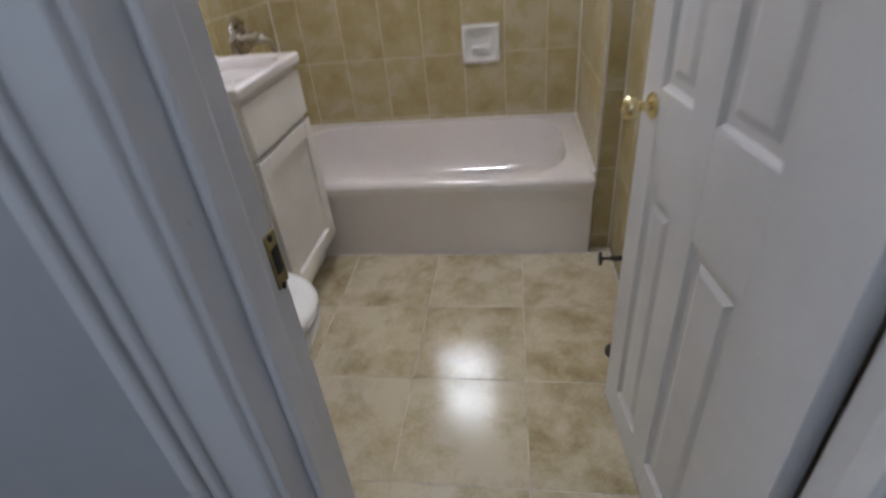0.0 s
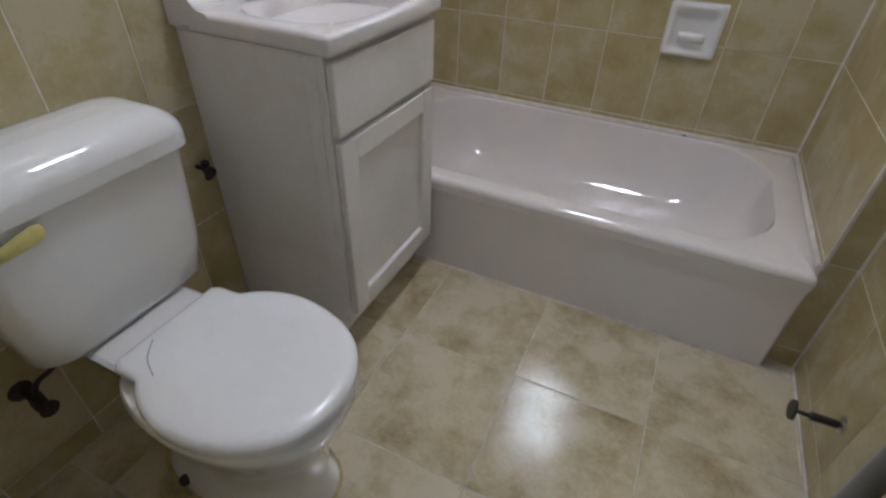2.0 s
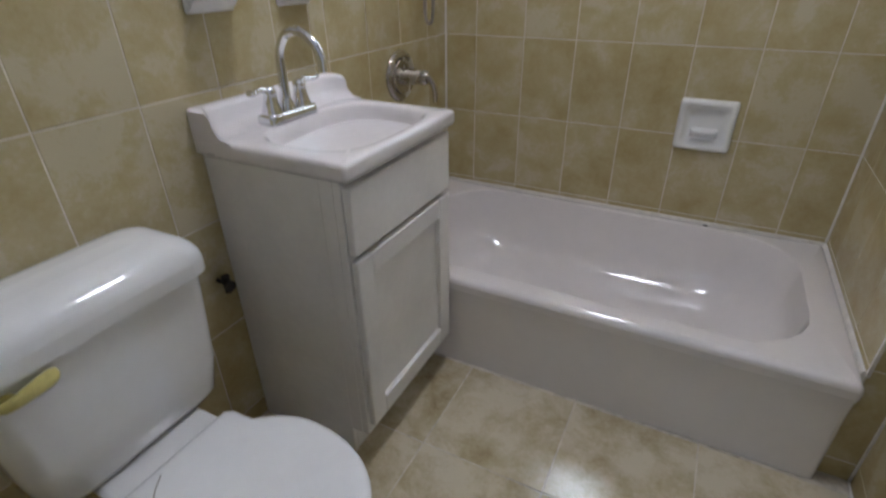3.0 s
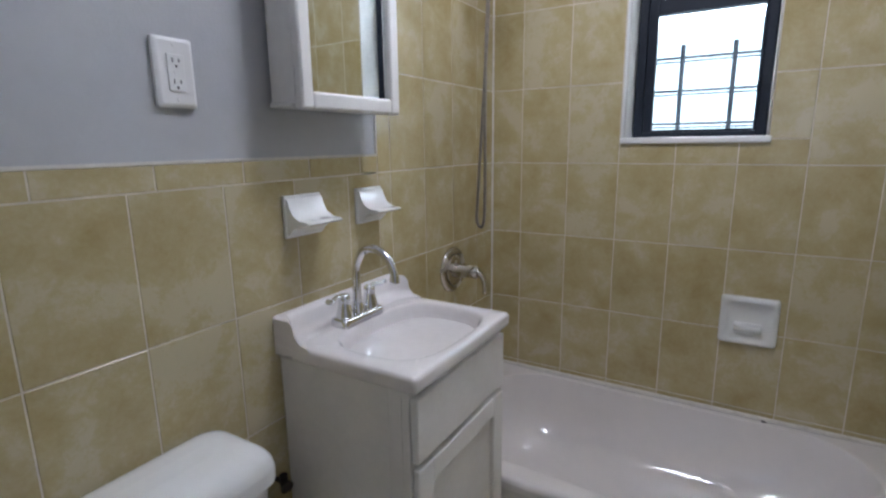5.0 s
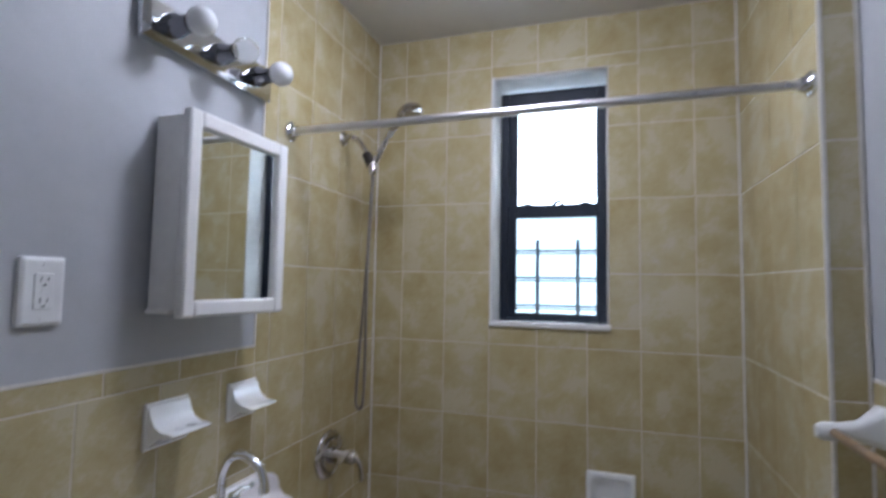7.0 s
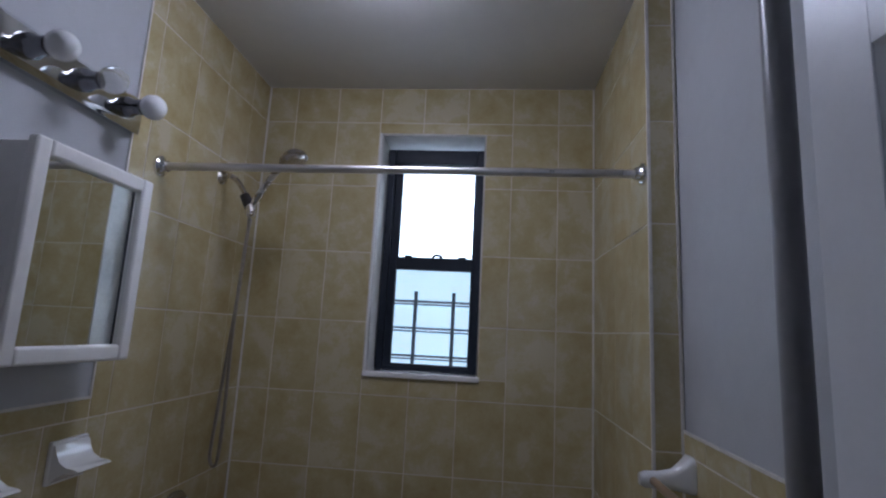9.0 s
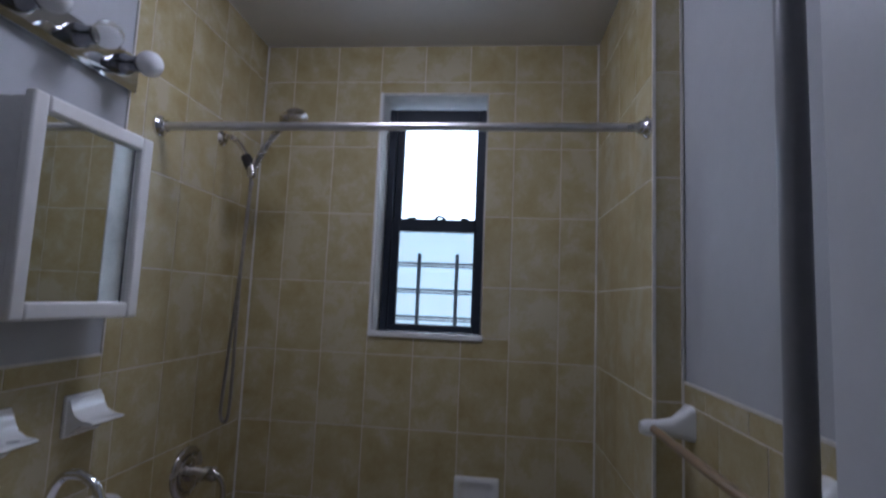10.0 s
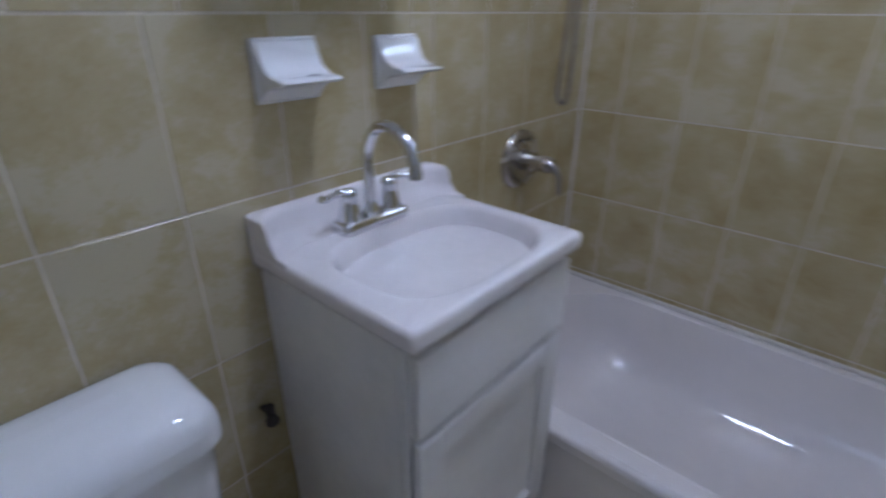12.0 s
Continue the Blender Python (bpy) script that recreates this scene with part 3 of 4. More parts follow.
# ---- toilet ----
def build_toilet():
    TY = -1.686
    t = thing("toilet", "white two-piece toilet with a closed lid", "toilet", (0.0, TY, 0.0))
    rings = [oval(cx, 0, z, hx, hy, 44, p) for z, cx, hx, hy, p in (
        (0.0, 0.39, 0.22, 0.122, 2.6), (0.03, 0.39, 0.217, 0.118, 2.6), (0.06, 0.39, 0.205, 0.104, 2.6), (0.13, 0.40, 0.20, 0.10, 2.5), (0.20, 0.41, 0.205, 0.11, 2.4),
        (0.27, 0.425, 0.215, 0.135, 2.3), (0.33, 0.442, 0.226, 0.16, 2.2), (0.365, 0.452, 0.23, 0.172, 2.2), (0.385, 0.454, 0.231, 0.175, 2.2), (0.392, 0.454, 0.226, 0.17, 2.2))]
    part("bowl", loft(rings), CERAMIC, t)
    rings = [rrect(0.175, 0, z, 0.165 - d, hy - d, 0.05) for z, hy, d in ((0.24, 0.075, 0.01), (0.30, 0.085, 0), (0.365, 0.105, 0), (0.392, 0.115, 0.0), (0.398, 0.112, 0.006))]
    part("tank_shelf", loft(rings), CERAMIC, t)

    def seat_ring(z, d):
        pts = []
        for i in range(72):
            a = 2 * math.pi * i / 72
            co, s = math.cos(a), math.sin(a)
            p = 2.15 if co > 0 else 2.0
            hx = 0.215 if co > 0 else 0.182
            k = ((abs(co) / (hx - d)) ** p + (abs(s) / (0.179 - d)) ** p) ** (-1 / p)
            if co < -0.3:
                k = max(k, min((0.196 - d) / -co, (0.126 - d) / max(abs(s), 1e-6)))
            pts.append((0.472 + k * co, k * s, z))
        return pts
    part("seat", loft([seat_ring(z, d) for z, d in ((0.396, 0.012), (0.397, 0.006), (0.402, 0.003), (0.411, 0.004), (0.413, 0.009))]), SEAT, t)
    part("lid", loft([seat_ring(z, d) for z, d in ((0.415, 0.006), (0.416, 0.001), (0.421, 0.0), (0.429, 0.003), (0.434, 0.012), (0.4365, 0.03), (0.4372, 0.06), (0.4376, 0.10))]), SEAT, t, "white plastic lid, closed")
    part("lid_scratch", tube([(0.302, -0.050, 0.4366), (0.330, -0.085, 0.4369), (0.372, -0.108, 0.4371)], 0.0011, 6), surface("scratch_grime", (0.33, 0.30, 0.27), 0.7), t, "thin grey scratch in the lid")
    part("bolt_mark", turned([(0.004, 0.397), (0.004, 0.4), (0.001, 0.4005)], 10, m=Matrix.Translation((0.262, 0.0, 0))), BLACK_IRON, t, "small dark bolt mark")
    for s in (-1, 1):
        part("hinge_cap", box((0.270, s * 0.075 - 0.018, 0.397), (0.305, s * 0.075 + 0.018, 0.412), 0.005, 3), SEAT, t)
        part("bolt_cap", turned([(0.014, 0), (0.013, 0.01), (0.007, 0.016), (0.001, 0.018)], 16, m=Matrix.Translation((0.30, s * 0.113, 0.03))), BLACK_IRON, t, "dark rusted floor bolt")
    rings = [rrect(0.115, 0, z, hx, hy, r) for z, hx, hy, r in ((0.398, 0.06, 0.15, 0.05), (0.402, 0.075, 0.168, 0.055), (0.42, 0.085, 0.182, 0.05), (0.50, 0.09, 0.192, 0.04), (0.714, 0.095, 0.205, 0.035))]
    part("tank", loft(rings), CERAMIC, t)
    rings = [rrect(0.118, 0, z, 0.108 - d, 0.217 - d, 0.045, 8) for z, d in ((0.708, 0.006), (0.712, 0.0), (0.740, 0.0), (0.754, 0.003), (0.766, 0.010), (0.776, 0.021), (0.783, 0.036), (0.787, 0.056), (0.789, 0.085))]
    part("tank_lid", loft(rings), CERAMIC, t, "white ceramic tank lid")
    rings = []
    for y, x, z, hz, ht in ((-0.176, 0.216, 0.675, 0.004, 0.003), (-0.170, 0.220, 0.676, 0.009, 0.006), (-0.150, 0.224, 0.679, 0.012, 0.006), (-0.125, 0.226, 0.684, 0.015, 0.005), (-0.105, 0.226, 0.687, 0.016, 0.005), (-0.094, 0.225, 0.688, 0.012, 0.004), (-0.090, 0.224, 0.688, 0.005, 0.002)):
        rings.append([(x + ht * math.cos(2 * math.pi * q / 16), y, z + hz * math.sin(2 * math.pi * q / 16)) for q in range(16)])
    part("flush_lever", loft(rings), YELLOW, t, "yellowed plastic flush lever")
    part("flush_escutcheon", turned([(0.016, 0), (0.014, 0.008), (0.004, 0.01)], 16, m=Matrix.Translation((0.206, -0.160, 0.677)) @ along((1, 0, 0))), YELLOW, t)
    part("base_caulk", loft([oval(0.385, 0, z, 0.232 - d, 0.13 - d, 44, 2.6) for z, d in ((-0.003, 0), (0.004, 0.003), (0.01, 0.012))]), surface("yellowed_caulk", (0.42, 0.34, 0.16), 0.7, vary=0.2, scale=20), t, "yellowed caulk round the foot")
    return t


build_toilet()
valve = thing("toilet_supply_valve", "dark tarnished shut-off valve below the toilet tank", "valve", (0.0, -1.872, 0.262))
valve.scale = (0.8, 0.8, 0.8)
part("escutcheon", turned([(0.03, 0), (0.027, 0.006), (0.012, 0.012)], 20, m=along((1, 0, 0))), BLACK_IRON, valve)
part("stub_pipe", tube([(0.0, 0, 0), (0.08, 0, 0)], 0.009, steps=1), BLACK_IRON, valve)
part("valve_body", turned([(0.016, -0.02), (0.018, 0), (0.016, 0.025)], 14, m=Matrix.Translation((0.075, 0, 0)) @ along((0, 0, 1))), BLACK_IRON, valve)
part("handle", turned([(0.006, -0.006), (0.022, -0.004), (0.024, 0.004), (0.006, 0.006)], 14, m=Matrix.Translation((0.115, 0, 0)) @ along((1, 0, 0))), BLACK_IRON, valve)
part("supply_hose", tube([(0.075, 0, 0.02), (0.08, 0.02, 0.06), (0.11, 0.06, 0.10), (0.14, 0.07, 0.195)], 0.007), BLACK_IRON, valve)
stop = thing("sink_supply_valve", "small dark shut-off valve on the tiled wall", "valve", (0.0, -1.318, 0.525))
stop.scale = (0.75, 0.75, 0.75)
part("stub_pipe", tube([(0, 0, 0), (0.05, 0, 0)], 0.008, steps=1), BLACK_IRON, stop)
part("valve_body", tube([(0.045, 0, -0.035), (0.045, 0, 0.03)], [0.012, 0.014], steps=1), BLACK_IRON, stop)
part("handle", turned([(0.006, -0.005), (0.019, -0.004), (0.02, 0.004), (0.006, 0.005)], 12, m=Matrix.Translation((0.075, -0.012, 0.005)) @ along((1, -0.3, 0))), BLACK_IRON, stop)


# ---- medicine cabinet, light bar, outlet, soap holders ----
def build_cabinet():
    c = thing("medicine_cabinet", "white surface-mounted medicine cabinet, its mirror door slightly ajar", "medicine cabinet", (0.0, -1.24, 1.465))

    def b(name, lo, hi, mat=LACQUER, bevel=0.004, label="", parent=c):
        return part(name, box((lo[0], lo[1] + 1.24, lo[2] - 1.465), (hi[0], hi[1] + 1.24, hi[2] - 1.465), bevel), mat, parent, label)
    b("body", (0.002, -1.234, 1.474), (0.094, -0.898, 1.938))
    b("bottom_lip", (0.002, -1.240, 1.466), (0.072, -0.893, 1.478))
    d = b("mirror_door", (0.095, -1.240, 1.478), (0.102, -0.896, 1.928), label="white framed mirror door, slightly ajar")
    for lo, hi in (((0.096, -1.250, 1.459), (0.123, -1.213, 1.946)), ((0.096, -0.926, 1.459), (0.123, -0.889, 1.946)),
                   ((0.096, -1.213, 1.459), (0.123, -0.926, 1.499)), ((0.096, -1.213, 1.906), (0.123, -0.926, 1.946))):
        b("door_rail", lo, hi, bevel=0.007, parent=d)
    b("mirror_glass", (0.103, -1.216, 1.496), (0.109, -0.923, 1.909), MIRROR, 0.0, "clear mirror glass", d)
    pivot = Matrix.Translation((0.095, -0.005, 0))
    d.matrix_local = pivot @ pose(0, 0, 0, 0, 0, -1.3) @ pivot.inverted()
    return c


build_cabinet()


def build_light_bar():
    L = thing("vanity_light_bar", "polished chrome light bar with three unlit globe bulbs", "light fixture", (0.0, -1.071, 2.160))
    rings = [rrect(0, 0, x, 0.053 - d, 0.233 - d, 0.004, 3) for x, d in ((0.0, 0), (0.018, 0), (0.03, 0.014))]
    bm = loft([[(p[2], p[1], p[0]) for p in r] for r in rings])
    part("back_plate", bm, CHROME, L)
    for i, y in enumerate((-0.155, 0.0, 0.155)):
        m = Matrix.Translation((0.03, y, 0)) @ along((1, 0, 0))
        s = part("socket", turned([(0.030, 0), (0.030, 0.012), (0.022, 0.028), (0.022, 0.05)], 20, m=m), DARK_CHROME, L)
        part("bulb", ball((0.113, y, 0), 0.035), CLEAR_BULB if i == 1 else BULB, s, "clear glass globe bulb, unlit" if i == 1 else "white frosted globe bulb, unlit")
    return L


build_light_bar()


def build_outlet():
    o = thing("wall_outlet", "white double wall outlet in a wide plate", "outlet", (0.0, -1.467, 1.52))
    bm = loft([[(x, p[0], p[1]) for p in rrect(0, 0, 0, 0.041 - d, 0.066 - d, 0.006)] for x, d in ((-0.006, 0), (0.002, 0), (0.005, 0.003), (0.0065, 0.008))])
    part("cover_plate", bm, PLATE, o)
    part("receptacle", loft([[(x, p[0], p[1]) for p in rrect(0, 0, 0, 0.0175 - d, 0.0345 - d, 0.003)] for x, d in ((0.005, 0), (0.0085, 0), (0.0095, 0.001))]), PLATE, o)
    for z in (-0.02, 0.02):
        for y, h in ((-0.0065, 0.0045), (0.0065, 0.0035)):
            part("slot", box((0.009, y - 0.001, z - h + 0.003), (0.0099, y + 0.001, z + h + 0.003), 0), DARK, o)
        part("ground_hole", turned([(0.0026, 0), (0.0026, 0.0008), (0.0003, 0.0009)], 10, m=Matrix.Translation((0.009, 0, z - 0.008)) @ along((1, 0, 0))), DARK, o)
    for z in (-0.052, 0.052):
        part("screw", turned([(0.0035, 0), (0.003, 0.001), (0.0005, 0.0013)], 10, m=Matrix.Translation((0.0064, 0, z)) @ along((1, 0, 0))), PLATE, o)
    part("reset_button", box((0.0092, -0.006, -0.003), (0.0108, 0.006, -0.0005), 0), PLATE, o)
    part("test_button", box((0.0092, -0.006, 0.0012), (0.0108, 0.006, 0.0037), 0), PLATE, o)
    return o


build_outlet()


def build_holder(y, z, wide, high, name, label, slots):
    """Ceramic holder: a back tile with a swept shelf."""
    h = thing(name, label, "soap holder", (0.0, y, z))
    part("back_tile", box((0.0, -wide / 2, -high / 2), (0.012, wide / 2, high / 2), 0.004), CERAMIC, h)
    rings = []
    for v, s in ((-1.0, 0.94), (-0.97, 0.99), (0.97, 0.99), (1.0, 0.94)):
        yy = v * wide * 0.47
        rings.append([(0.008, yy, high * 0.46 * s), (0.018, yy, high * 0.40), (0.024, yy, high * 0.22), (0.034, yy, high * 0.05), (0.055, yy, -high * 0.06), (0.082 * s, yy, -high * 0.08),
                      (0.092 * s, yy, -high * 0.12), (0.084 * s, yy, -high * 0.17), (0.05, yy, -high * 0.2), (0.03, yy, -high * 0.3), (0.018, yy, -high * 0.42), (0.008, yy, -high * 0.47)])
    part("shelf", loft(rings), CERAMIC, h)
    for i in range(slots):
        part("hole", turned([(0.012, 0), (0.012, 0.001), (0.001, 0.0012)], 14, m=Matrix.Translation((0.066, (i - (slots - 1) / 2) * wide * 0.28, -high * 0.062))), surface("shaded_ceramic", (0.5, 0.5, 0.5), 0.3) if i == 0 else bpy.data.materials["shaded_ceramic"], h)
    return h


build_holder(-1.163, 1.202, 0.128, 0.108, "toothbrush_holder", "white ceramic toothbrush and tumbler holder on the tiles", 2)
build_holder(-0.894, 1.200, 0.118, 0.106, "soap_holder", "white ceramic soap shelf on the tiled wall", 0)


def build_soap_dish():
    d = thing("soap_dish", "white ceramic recessed soap dish over the tub", "soap dish", (1.0465, 0.0, 0.724))
    rings = []
    for y, hx, hz, r in ((0.0, 0.0935, 0.091, 0.010), (-0.010, 0.0935, 0.091, 0.014), (-0.019, 0.089, 0.087, 0.018), (-0.023, 0.082, 0.080, 0.02), (-0.022, 0.075, 0.073, 0.022), (-0.014, 0.068, 0.066, 0.024), (-0.005, 0.060, 0.058, 0.026), (-0.002, 0.046, 0.044, 0.024), (-0.0015, 0.02, 0.02, 0.012)):
        rings.append([(p[0], y, p[1]) for p in rrect(0, 0, 0, hx, hz, r)])
    part("dish", loft(rings), CERAMIC, d)
    rings = [[(x, -0.001, -0.046), (x, -0.020 * k, -0.040), (x, -0.034 * k, -0.030), (x, -0.038 * k, -0.022), (x, -0.034 * k, -0.016), (x, -0.016 * k, -0.012), (x, -0.001, -0.010)] for x, k in ((-0.044, 0.45), (-0.036, 0.8), (0.0, 1.0), (0.036, 0.8), (0.044, 0.45))]
    part("soap_ledge", loft(rings), CERAMIC, d)
    return d


build_soap_dish()


# ---- shower ----
rod = thing("shower_curtain_rod", "chrome curtain rod spanning the bathtub alcove", "curtain rod", (0.0, -0.700, 2.058))
part("rod", tube([(0.01, 0, 0), (W - 0.01, 0, 0.008)], 0.0125, 16, steps=1), ROD, rod)
for x, s in ((0.0, 1), (W, -1)):
    part("flange", turned([(0.034, 0.0), (0.033, 0.008), (0.022, 0.014), (0.018, 0.028)], 24, m=Matrix.Translation((x, 0, 0.0 if s > 0 else 0.008)) @ along((s, 0, 0))), CHROME, rod)


def build_shower():
    s = thing("hand_shower", "brushed-nickel hand shower on an arm with hanging hose", "shower", (0.0, -0.336, 2.138))
    s.rotation_euler = (0, 0, radians(-17))
    part("arm_flange", turned([(0.03, 0), (0.027, 0.006), (0.012, 0.014)], 20, m=along((1, 0, 0))), NICKEL, s)
    part("arm", tube([(0, 0, 0), (0.05, 0, 0.0), (0.10, 0, -0.035), (0.15, 0, -0.10)], 0.0105), NICKEL, s)
    part("diverter", tube([(0.135, 0, -0.085), (0.165, 0, -0.13)], [0.019, 0.021], 14, steps=1), BLACK_IRON, s, "dark swivel diverter")
    part("bracket", tube([(0.165, 0, -0.125), (0.175, 0, -0.165)], [0.018, 0.016], 14, steps=1), NICKEL, s)
    part("handle", tube([(0.160, 0, -0.165), (0.19, 0.005, -0.10), (0.235, 0.015, -0.02), (0.290, 0.02, 0.04)], [0.011, 0.0135, 0.012, 0.016], 14), NICKEL, s)
    part("shower_head", turned([(0.012, 0.03), (0.035, 0.022), (0.052, 0.006), (0.054, -0.008), (0.046, -0.014), (0.002, -0.012)], 24, m=Matrix.Translation((0.328, 0.024, 0.056)) @ pose(0, 0, 0, 0, -24, 0)), NICKEL, s)
    part("hose", tube([(0.17, 0, -0.17), (0.165, 0.0, -0.35), (0.135, 0.005, -0.70), (0.108, 0.01, -0.98), (0.104, 0.012, -1.055), (0.123, 0.012, -1.078), (0.142, 0.01, -1.05), (0.152, 0.005, -0.92), (0.155, 0.0, -0.55), (0.165, 0, -0.28), (0.178, 0, -0.18)], 0.006, 10, steps=10), HOSE, s, "flexible metal hose hanging in a loop")
    return s


build_shower()
mix = thing("tub_valve", "brushed-nickel tub valve with a round plate and lever", "shower valve", (0.0, -0.378, 0.880))
mix.scale = (1.08, 1.08, 1.08)
part("trim_plate", turned([(0.085, 0), (0.085, 0.005), (0.079, 0.012), (0.066, 0.014), (0.064, 0.009), (0.060, 0.009), (0.057, 0.020), (0.046, 0.023), (0.03, 0.020)], 32, m=along((1, 0, 0))), NICKEL, mix)
part("stem", turned([(0.028, 0.012), (0.026, 0.05), (0.022, 0.075), (0.024, 0.10), (0.018, 0.112), (0.001, 0.114)], 24, m=along((1, 0, 0))), NICKEL, mix)
part("lever", tube([(0.09, 0, 0.0), (0.115, 0, -0.004), (0.135, 0, -0.03), (0.138, 0, -0.075)], [0.014, 0.013, 0.010, 0.009], 12), NICKEL, mix)

# ---- towel bar, paper holder, riser pipe, valve, lamp ----
towel = thing("towel_bar", "towel bar with white ceramic posts and a brown rod", "towel bar", (RX, -1.065, 1.235))
for y in (0.270, -0.272):
    rings = [[(x, y + 0.88 * p[0], 0.88 * (dz + p[1])) for p in rrect(0, 0, 0, a, b, 0.02)] for x, a, b, dz in ((0, 0.036, 0.05, 0.02), (-0.01, 0.036, 0.05, 0.02), (-0.022, 0.03, 0.042, 0.015), (-0.05, 0.021, 0.028, 0.004), (-0.085, 0.02, 0.024, 0), (-0.115, 0.02, 0.023, 0), (-0.128, 0.013, 0.016, 0))]
    part("post", loft(rings), CERAMIC, towel, "white ceramic post")
part("bar", tube([(-0.098, -0.268, 0), (-0.098, 0.266, 0)], 0.0105, 14, steps=1), TAN, towel, "brown varnished bar")
paper = thing("paper_holder", "white ceramic paper holder with a plastic roller", "paper holder", (0.772, YD, 0.77))
for x in (-0.07, 0.07):
    rings = [[(x + p[0], y, dz + p[1]) for p in rrect(0, 0, 0, a, b, 0.016)] for y, a, b, dz in ((0, 0.028, 0.05, 0.0), (0.01, 0.028, 0.05, 0), (0.024, 0.02, 0.035, 0), (0.06, 0.016, 0.024, 0), (0.085, 0.017, 0.022, 0), (0.096, 0.01, 0.014, 0))]
    part("post", loft(rings), CERAMIC, paper)
part("roller", tube([(-0.062, 0.072, 0), (-0.01, 0.072, 0), (-0.005, 0.072, 0), (0.062, 0.072, 0)], [0.015, 0.015, 0.013, 0.013], 16, steps=1), WHITE_BAR, paper, "white plastic roller")
riser = thing("riser_pipe", "grey-painted heating riser pipe from floor to ceiling", "pipe", (1.532, -1.380, 0.0))
part("pipe", turned([(0.022, -0.004), (0.022, CEIL + 0.004)], 24), PIPE, riser)
part("floor_collar", turned([(0.042, 0.0), (0.041, 0.005), (0.033, 0.010), (0.029, 0.010)], 24), BLACK_IRON, riser, "dark floor collar")
angle = thing("wall_stop_valve", "small dark shut-off valve low on the tiles", "valve", (RX, -1.10, 0.185))
angle.scale = (0.85, 0.85, 0.85)
part("escutcheon", turned([(0.026, 0), (0.024, 0.004), (0.011, 0.012)], 20, m=along((-1, 0, 0))), NICKEL, angle)
part("stub_pipe", tube([(0, 0, 0), (-0.075, 0.0, -0.002)], [0.011, 0.012], steps=1), BLACK_IRON, angle)
part("stem", tube([(-0.07, 0, -0.002), (-0.115, 0, -0.002)], 0.006, steps=1), BLACK_IRON, angle)
part("handle", turned([(0.008, -0.005), (0.028, -0.004), (0.029, 0.004), (0.008, 0.006)], 16, m=Matrix.Translation((-0.118, 0, -0.002)) @ along((1, 0, 0))), BLACK_IRON, angle)

lamp = thing("ceiling_light", "round flush ceiling light with a glowing white dome", "ceiling light", (LAMP[0], LAMP[1], CEIL))
part("pan", turned([(0.148, 0), (0.156, -0.006), (0.157, -0.025), (0.152, -0.029), (0.138, -0.029)], 48), NICKEL, lamp, "brushed-nickel rim")
part("dome", turned([(0.146, -0.0295), (0.153, -0.036), (0.154, -0.048), (0.142, -0.068), (0.11, -0.088), (0.065, -0.1), (0.002, -0.104)], 48), DIFFUSER, lamp, "lit white diffuser")


# ---- tiles, last ----
tile_cache = {}


def tile_mesh(a, b, mat, depth=G, bev=0.0006):
    """A cushion-edged tile, a wide and b high, lying in xy, its face to +z."""
    key = (round(a, 4), round(b, 4), mat.name)
    if key not in tile_cache:
        me = bpy.data.meshes.new("tile")
        v, f = [], []
        for h, d in ((0, 0), (depth - bev, 0), (depth, bev)):
            v += [(-a / 2 + d, -b / 2 + d, h), (a / 2 - d, -b / 2 + d, h), (a / 2 - d, b / 2 - d, h), (-a / 2 + d, b / 2 - d, h)]
        for r in (0, 4):
            for i in range(4):
                j = (i + 1) % 4
                f.append((r + i, r + j, r + 4 + j, r + 4 + i))
        f.append((8, 9, 10, 11))
        me.from_pydata(v, [], f)
        me.materials.append(mat)
        tile_cache[key] = me
    return tile_cache[key]


JOINT = 0.0036


def lay(parent, origin, u, v, ucuts, vcuts, mat=TILE, skip=None, joint=JOINT, uneven=0.0012):
    """Tiles on a plane: origin lies on the wall's core, u and v are its axes; neighbouring cuts bound a tile."""
    u, v = Vector(u), Vector(v)
    n = u.cross(v)
    rot = Matrix((u, v, n)).transposed().to_4x4()
    for v0, v1 in zip(vcuts, vcuts[1:]):
        for u0, u1 in zip(ucuts, ucuts[1:]):
            parts = [(u0, u1, v0, v1)]
            if skip:
                su0, su1, sv0, sv1 = skip
                if u0 < su1 and u1 > su0 and v0 < sv1 and v1 > sv0:
                    parts = []
                    lo, hi = max(v0, sv0), min(v1, sv1)
                    if v0 < sv0:
                        parts.append((u0, u1, v0, sv0))
                    if v1 > sv1:
                        parts.append((u0, u1, sv1, v1))
                    if u0 < su0:
                        parts.append((u0, su0, lo, hi))
                    if u1 > su1:
                        parts.append((su1, u1, lo, hi))
            for a0, a1, b0, b1 in parts:
                if a1 - a0 < 0.012 or b1 - b0 < 0.012:
                    continue
                ob = new("tile", tile_mesh(a1 - a0 - joint, b1 - b0 - joint, mat))
                ob.parent = parent
                tilt = Euler((random.gauss(0, uneven), random.gauss(0, uneven), 0)).to_matrix().to_4x4()
                ob.matrix_world = Matrix.Translation(Vector(origin) + u * (a0 + a1) / 2 + v * (b0 + b1) / 2) @ rot @ tilt


def cuts(a, b, start, pitch):
    c = [a]
    k = math.ceil((a - start) / pitch + 1e-6)
    while start + k * pitch < b - 1e-6:
        if start + k * pitch - a > 1e-6:
            c.append(start + k * pitch)
        k += 1
    c.append(b)
    return c


rows_all = cuts(0.0, CEIL, ROW0, TH)
rows_low = [c for c in cuts(0.0, ROW0, ROW0, TH)]
# back wall
lay(wall_back, (0, G, 0), (1, 0, 0), (0, 0, 1), cuts(0.0, W, 0.1405, TW), cuts(RIM, CEIL, ROW0, TH), skip=(WL, WR, WB, WT))
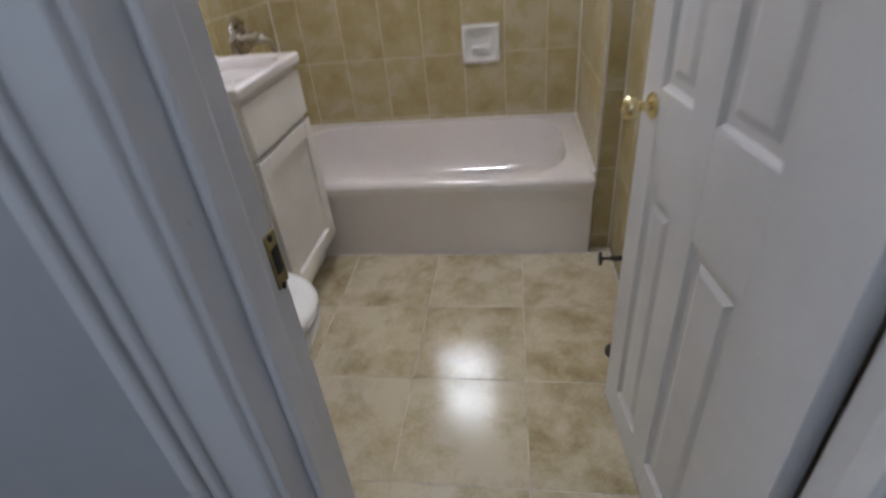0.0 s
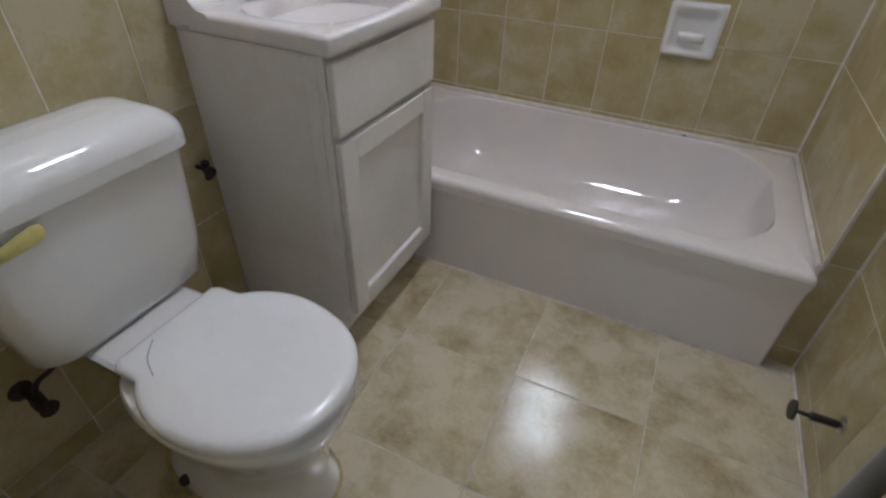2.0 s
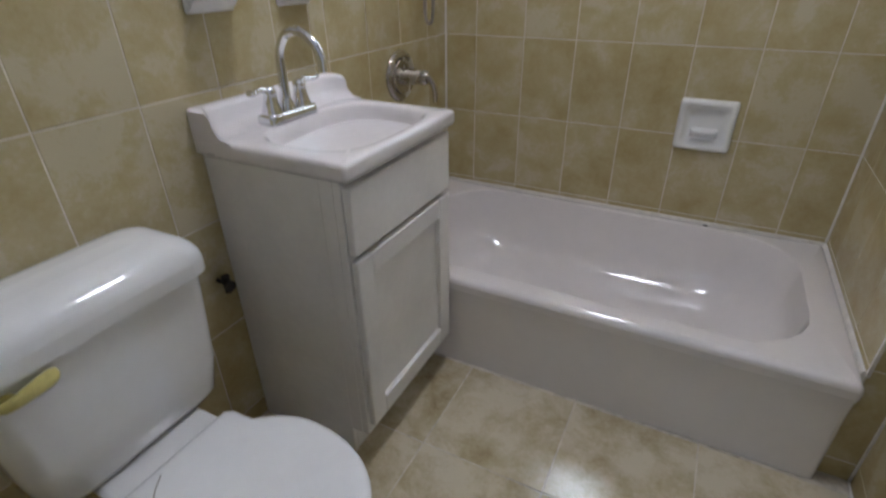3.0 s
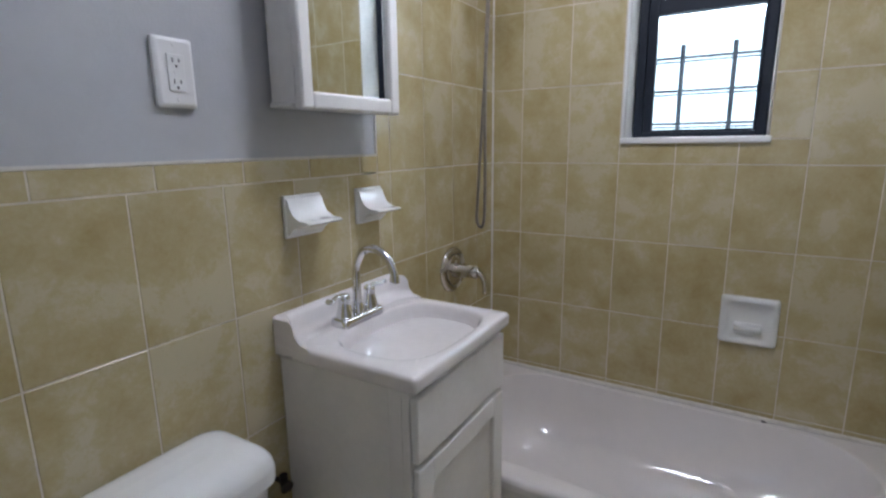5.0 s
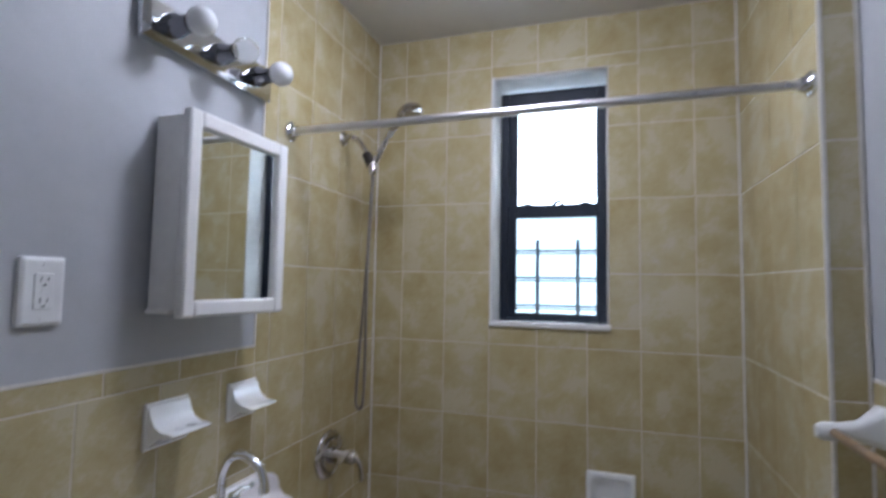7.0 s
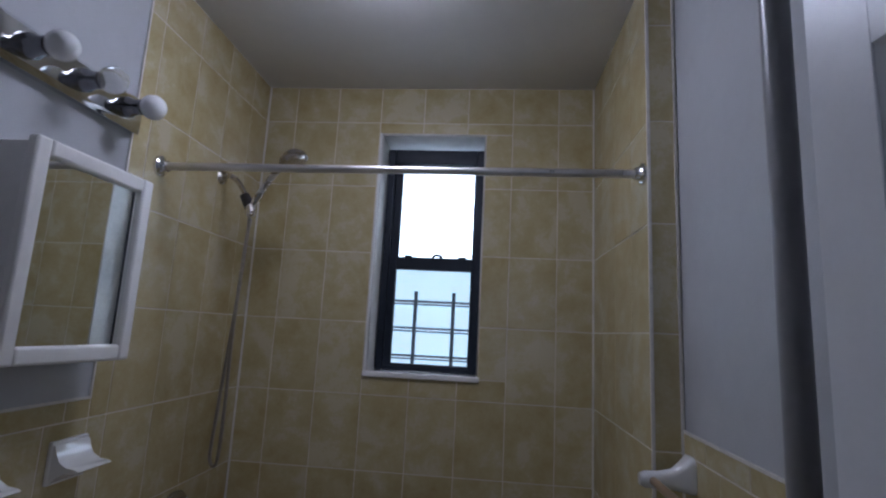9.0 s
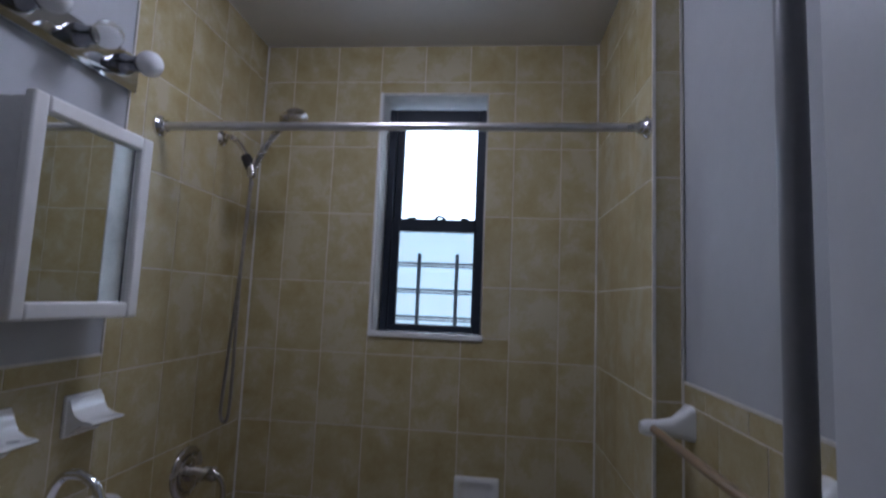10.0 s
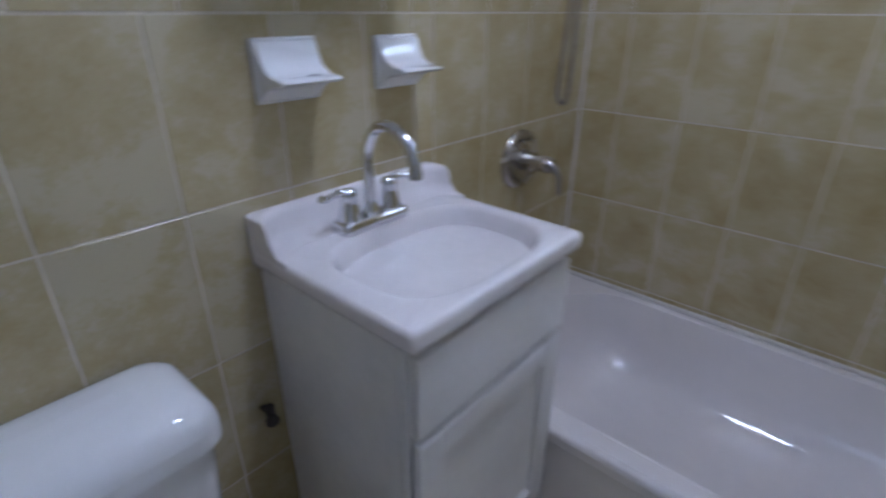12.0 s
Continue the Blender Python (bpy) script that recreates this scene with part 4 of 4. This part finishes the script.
# left wall: full height in the alcove, wainscot before it
lay(wall_left, (-G, 0, 0), (0, 1, 0), (0, 0, 1), cuts(SPLIT, 0.0, -0.155, TW), cuts(RIM, CEIL, ROW0, TH))
lay(wall_left, (-G, 0, 0), (0, 1, 0), (0, 0, 1), cuts(YD, SPLIT, -0.975, TW), rows_low)
lay(wall_left, (-G, 0, 0), (0, 1, 0), (0, 0, 1), cuts(YD, SPLIT, -0.918, TW), [ROW0, WAIN])
# alcove's right side, and the strip that steps out to the room's wall
lay(wall_alcove, (W + G, 0, 0), (0, -1, 0), (0, 0, 1), cuts(0.0, -JOG, 0.155, TW), cuts(RIM, CEIL, ROW0, TH))
lay(wall_alcove, (0, JOG + G, 0), (1, 0, 0), (0, 0, 1), [W, RX], rows_all)
# right wall's wainscot
lay(wall_right, (RX + G, 0, 0), (0, -1, 0), (0, 0, 1), cuts(-JOG, -YD, 0.95, TW), rows_low)
lay(wall_right, (RX + G, 0, 0), (0, -1, 0), (0, 0, 1), cuts(-JOG, -YD, 0.88, TW), [ROW0, WAIN])
# door's wall
lay(wall_door, (0, YD - G, 0), (-1, 0, 0), (0, 0, 1), cuts(-(DL - 0.095), 0.0, -0.2, TW), rows_low)
lay(wall_door, (0, YD - G, 0), (-1, 0, 0), (0, 0, 1), cuts(-(DL - 0.095), 0.0, -0.1, TW), [ROW0, WAIN])
# floor
lay(floor_core, (0, 0, -G), (1, 0, 0), (0, 1, 0), cuts(0.0, RX, 0.867, 0.363), cuts(YH, TF, -0.789, 0.363), FLOOR, joint=0.004, uneven=0.0004)
# white caulk lines in the corners and along the wainscot
trim = bmesh.new()
add_box(trim, (0.0, -0.006, RIM), (0.006, 0.0, CEIL))
add_box(trim, (W - 0.006, -0.006, RIM), (W, 0.0, CEIL))
add_box(trim, (W - 0.002, JOG - 0.002, RIM), (W + 0.006, JOG + 0.005, CEIL))
add_box(trim, (RX - 0.005, JOG - 0.005, 0), (RX, JOG, CEIL))
add_box(trim, (0.0, YD, 0), (0.006, YD + 0.006, WAIN))
add_box(trim, (-0.004, YD, WAIN), (0.001, SPLIT, WAIN + 0.006))
add_box(trim, (RX - 0.001, YD, WAIN), (RX + 0.004, JOG, WAIN + 0.006))
add_box(trim, (-0.004, SPLIT - 0.006, WAIN), (0.001, SPLIT, CEIL))
add_box(trim, (RX - 0.005, YD, -0.001), (RX, JOG, 0.004))
piece("trim", trim, CAULK, "thin white caulk lines along the tile edges", "trim", "structure", False)
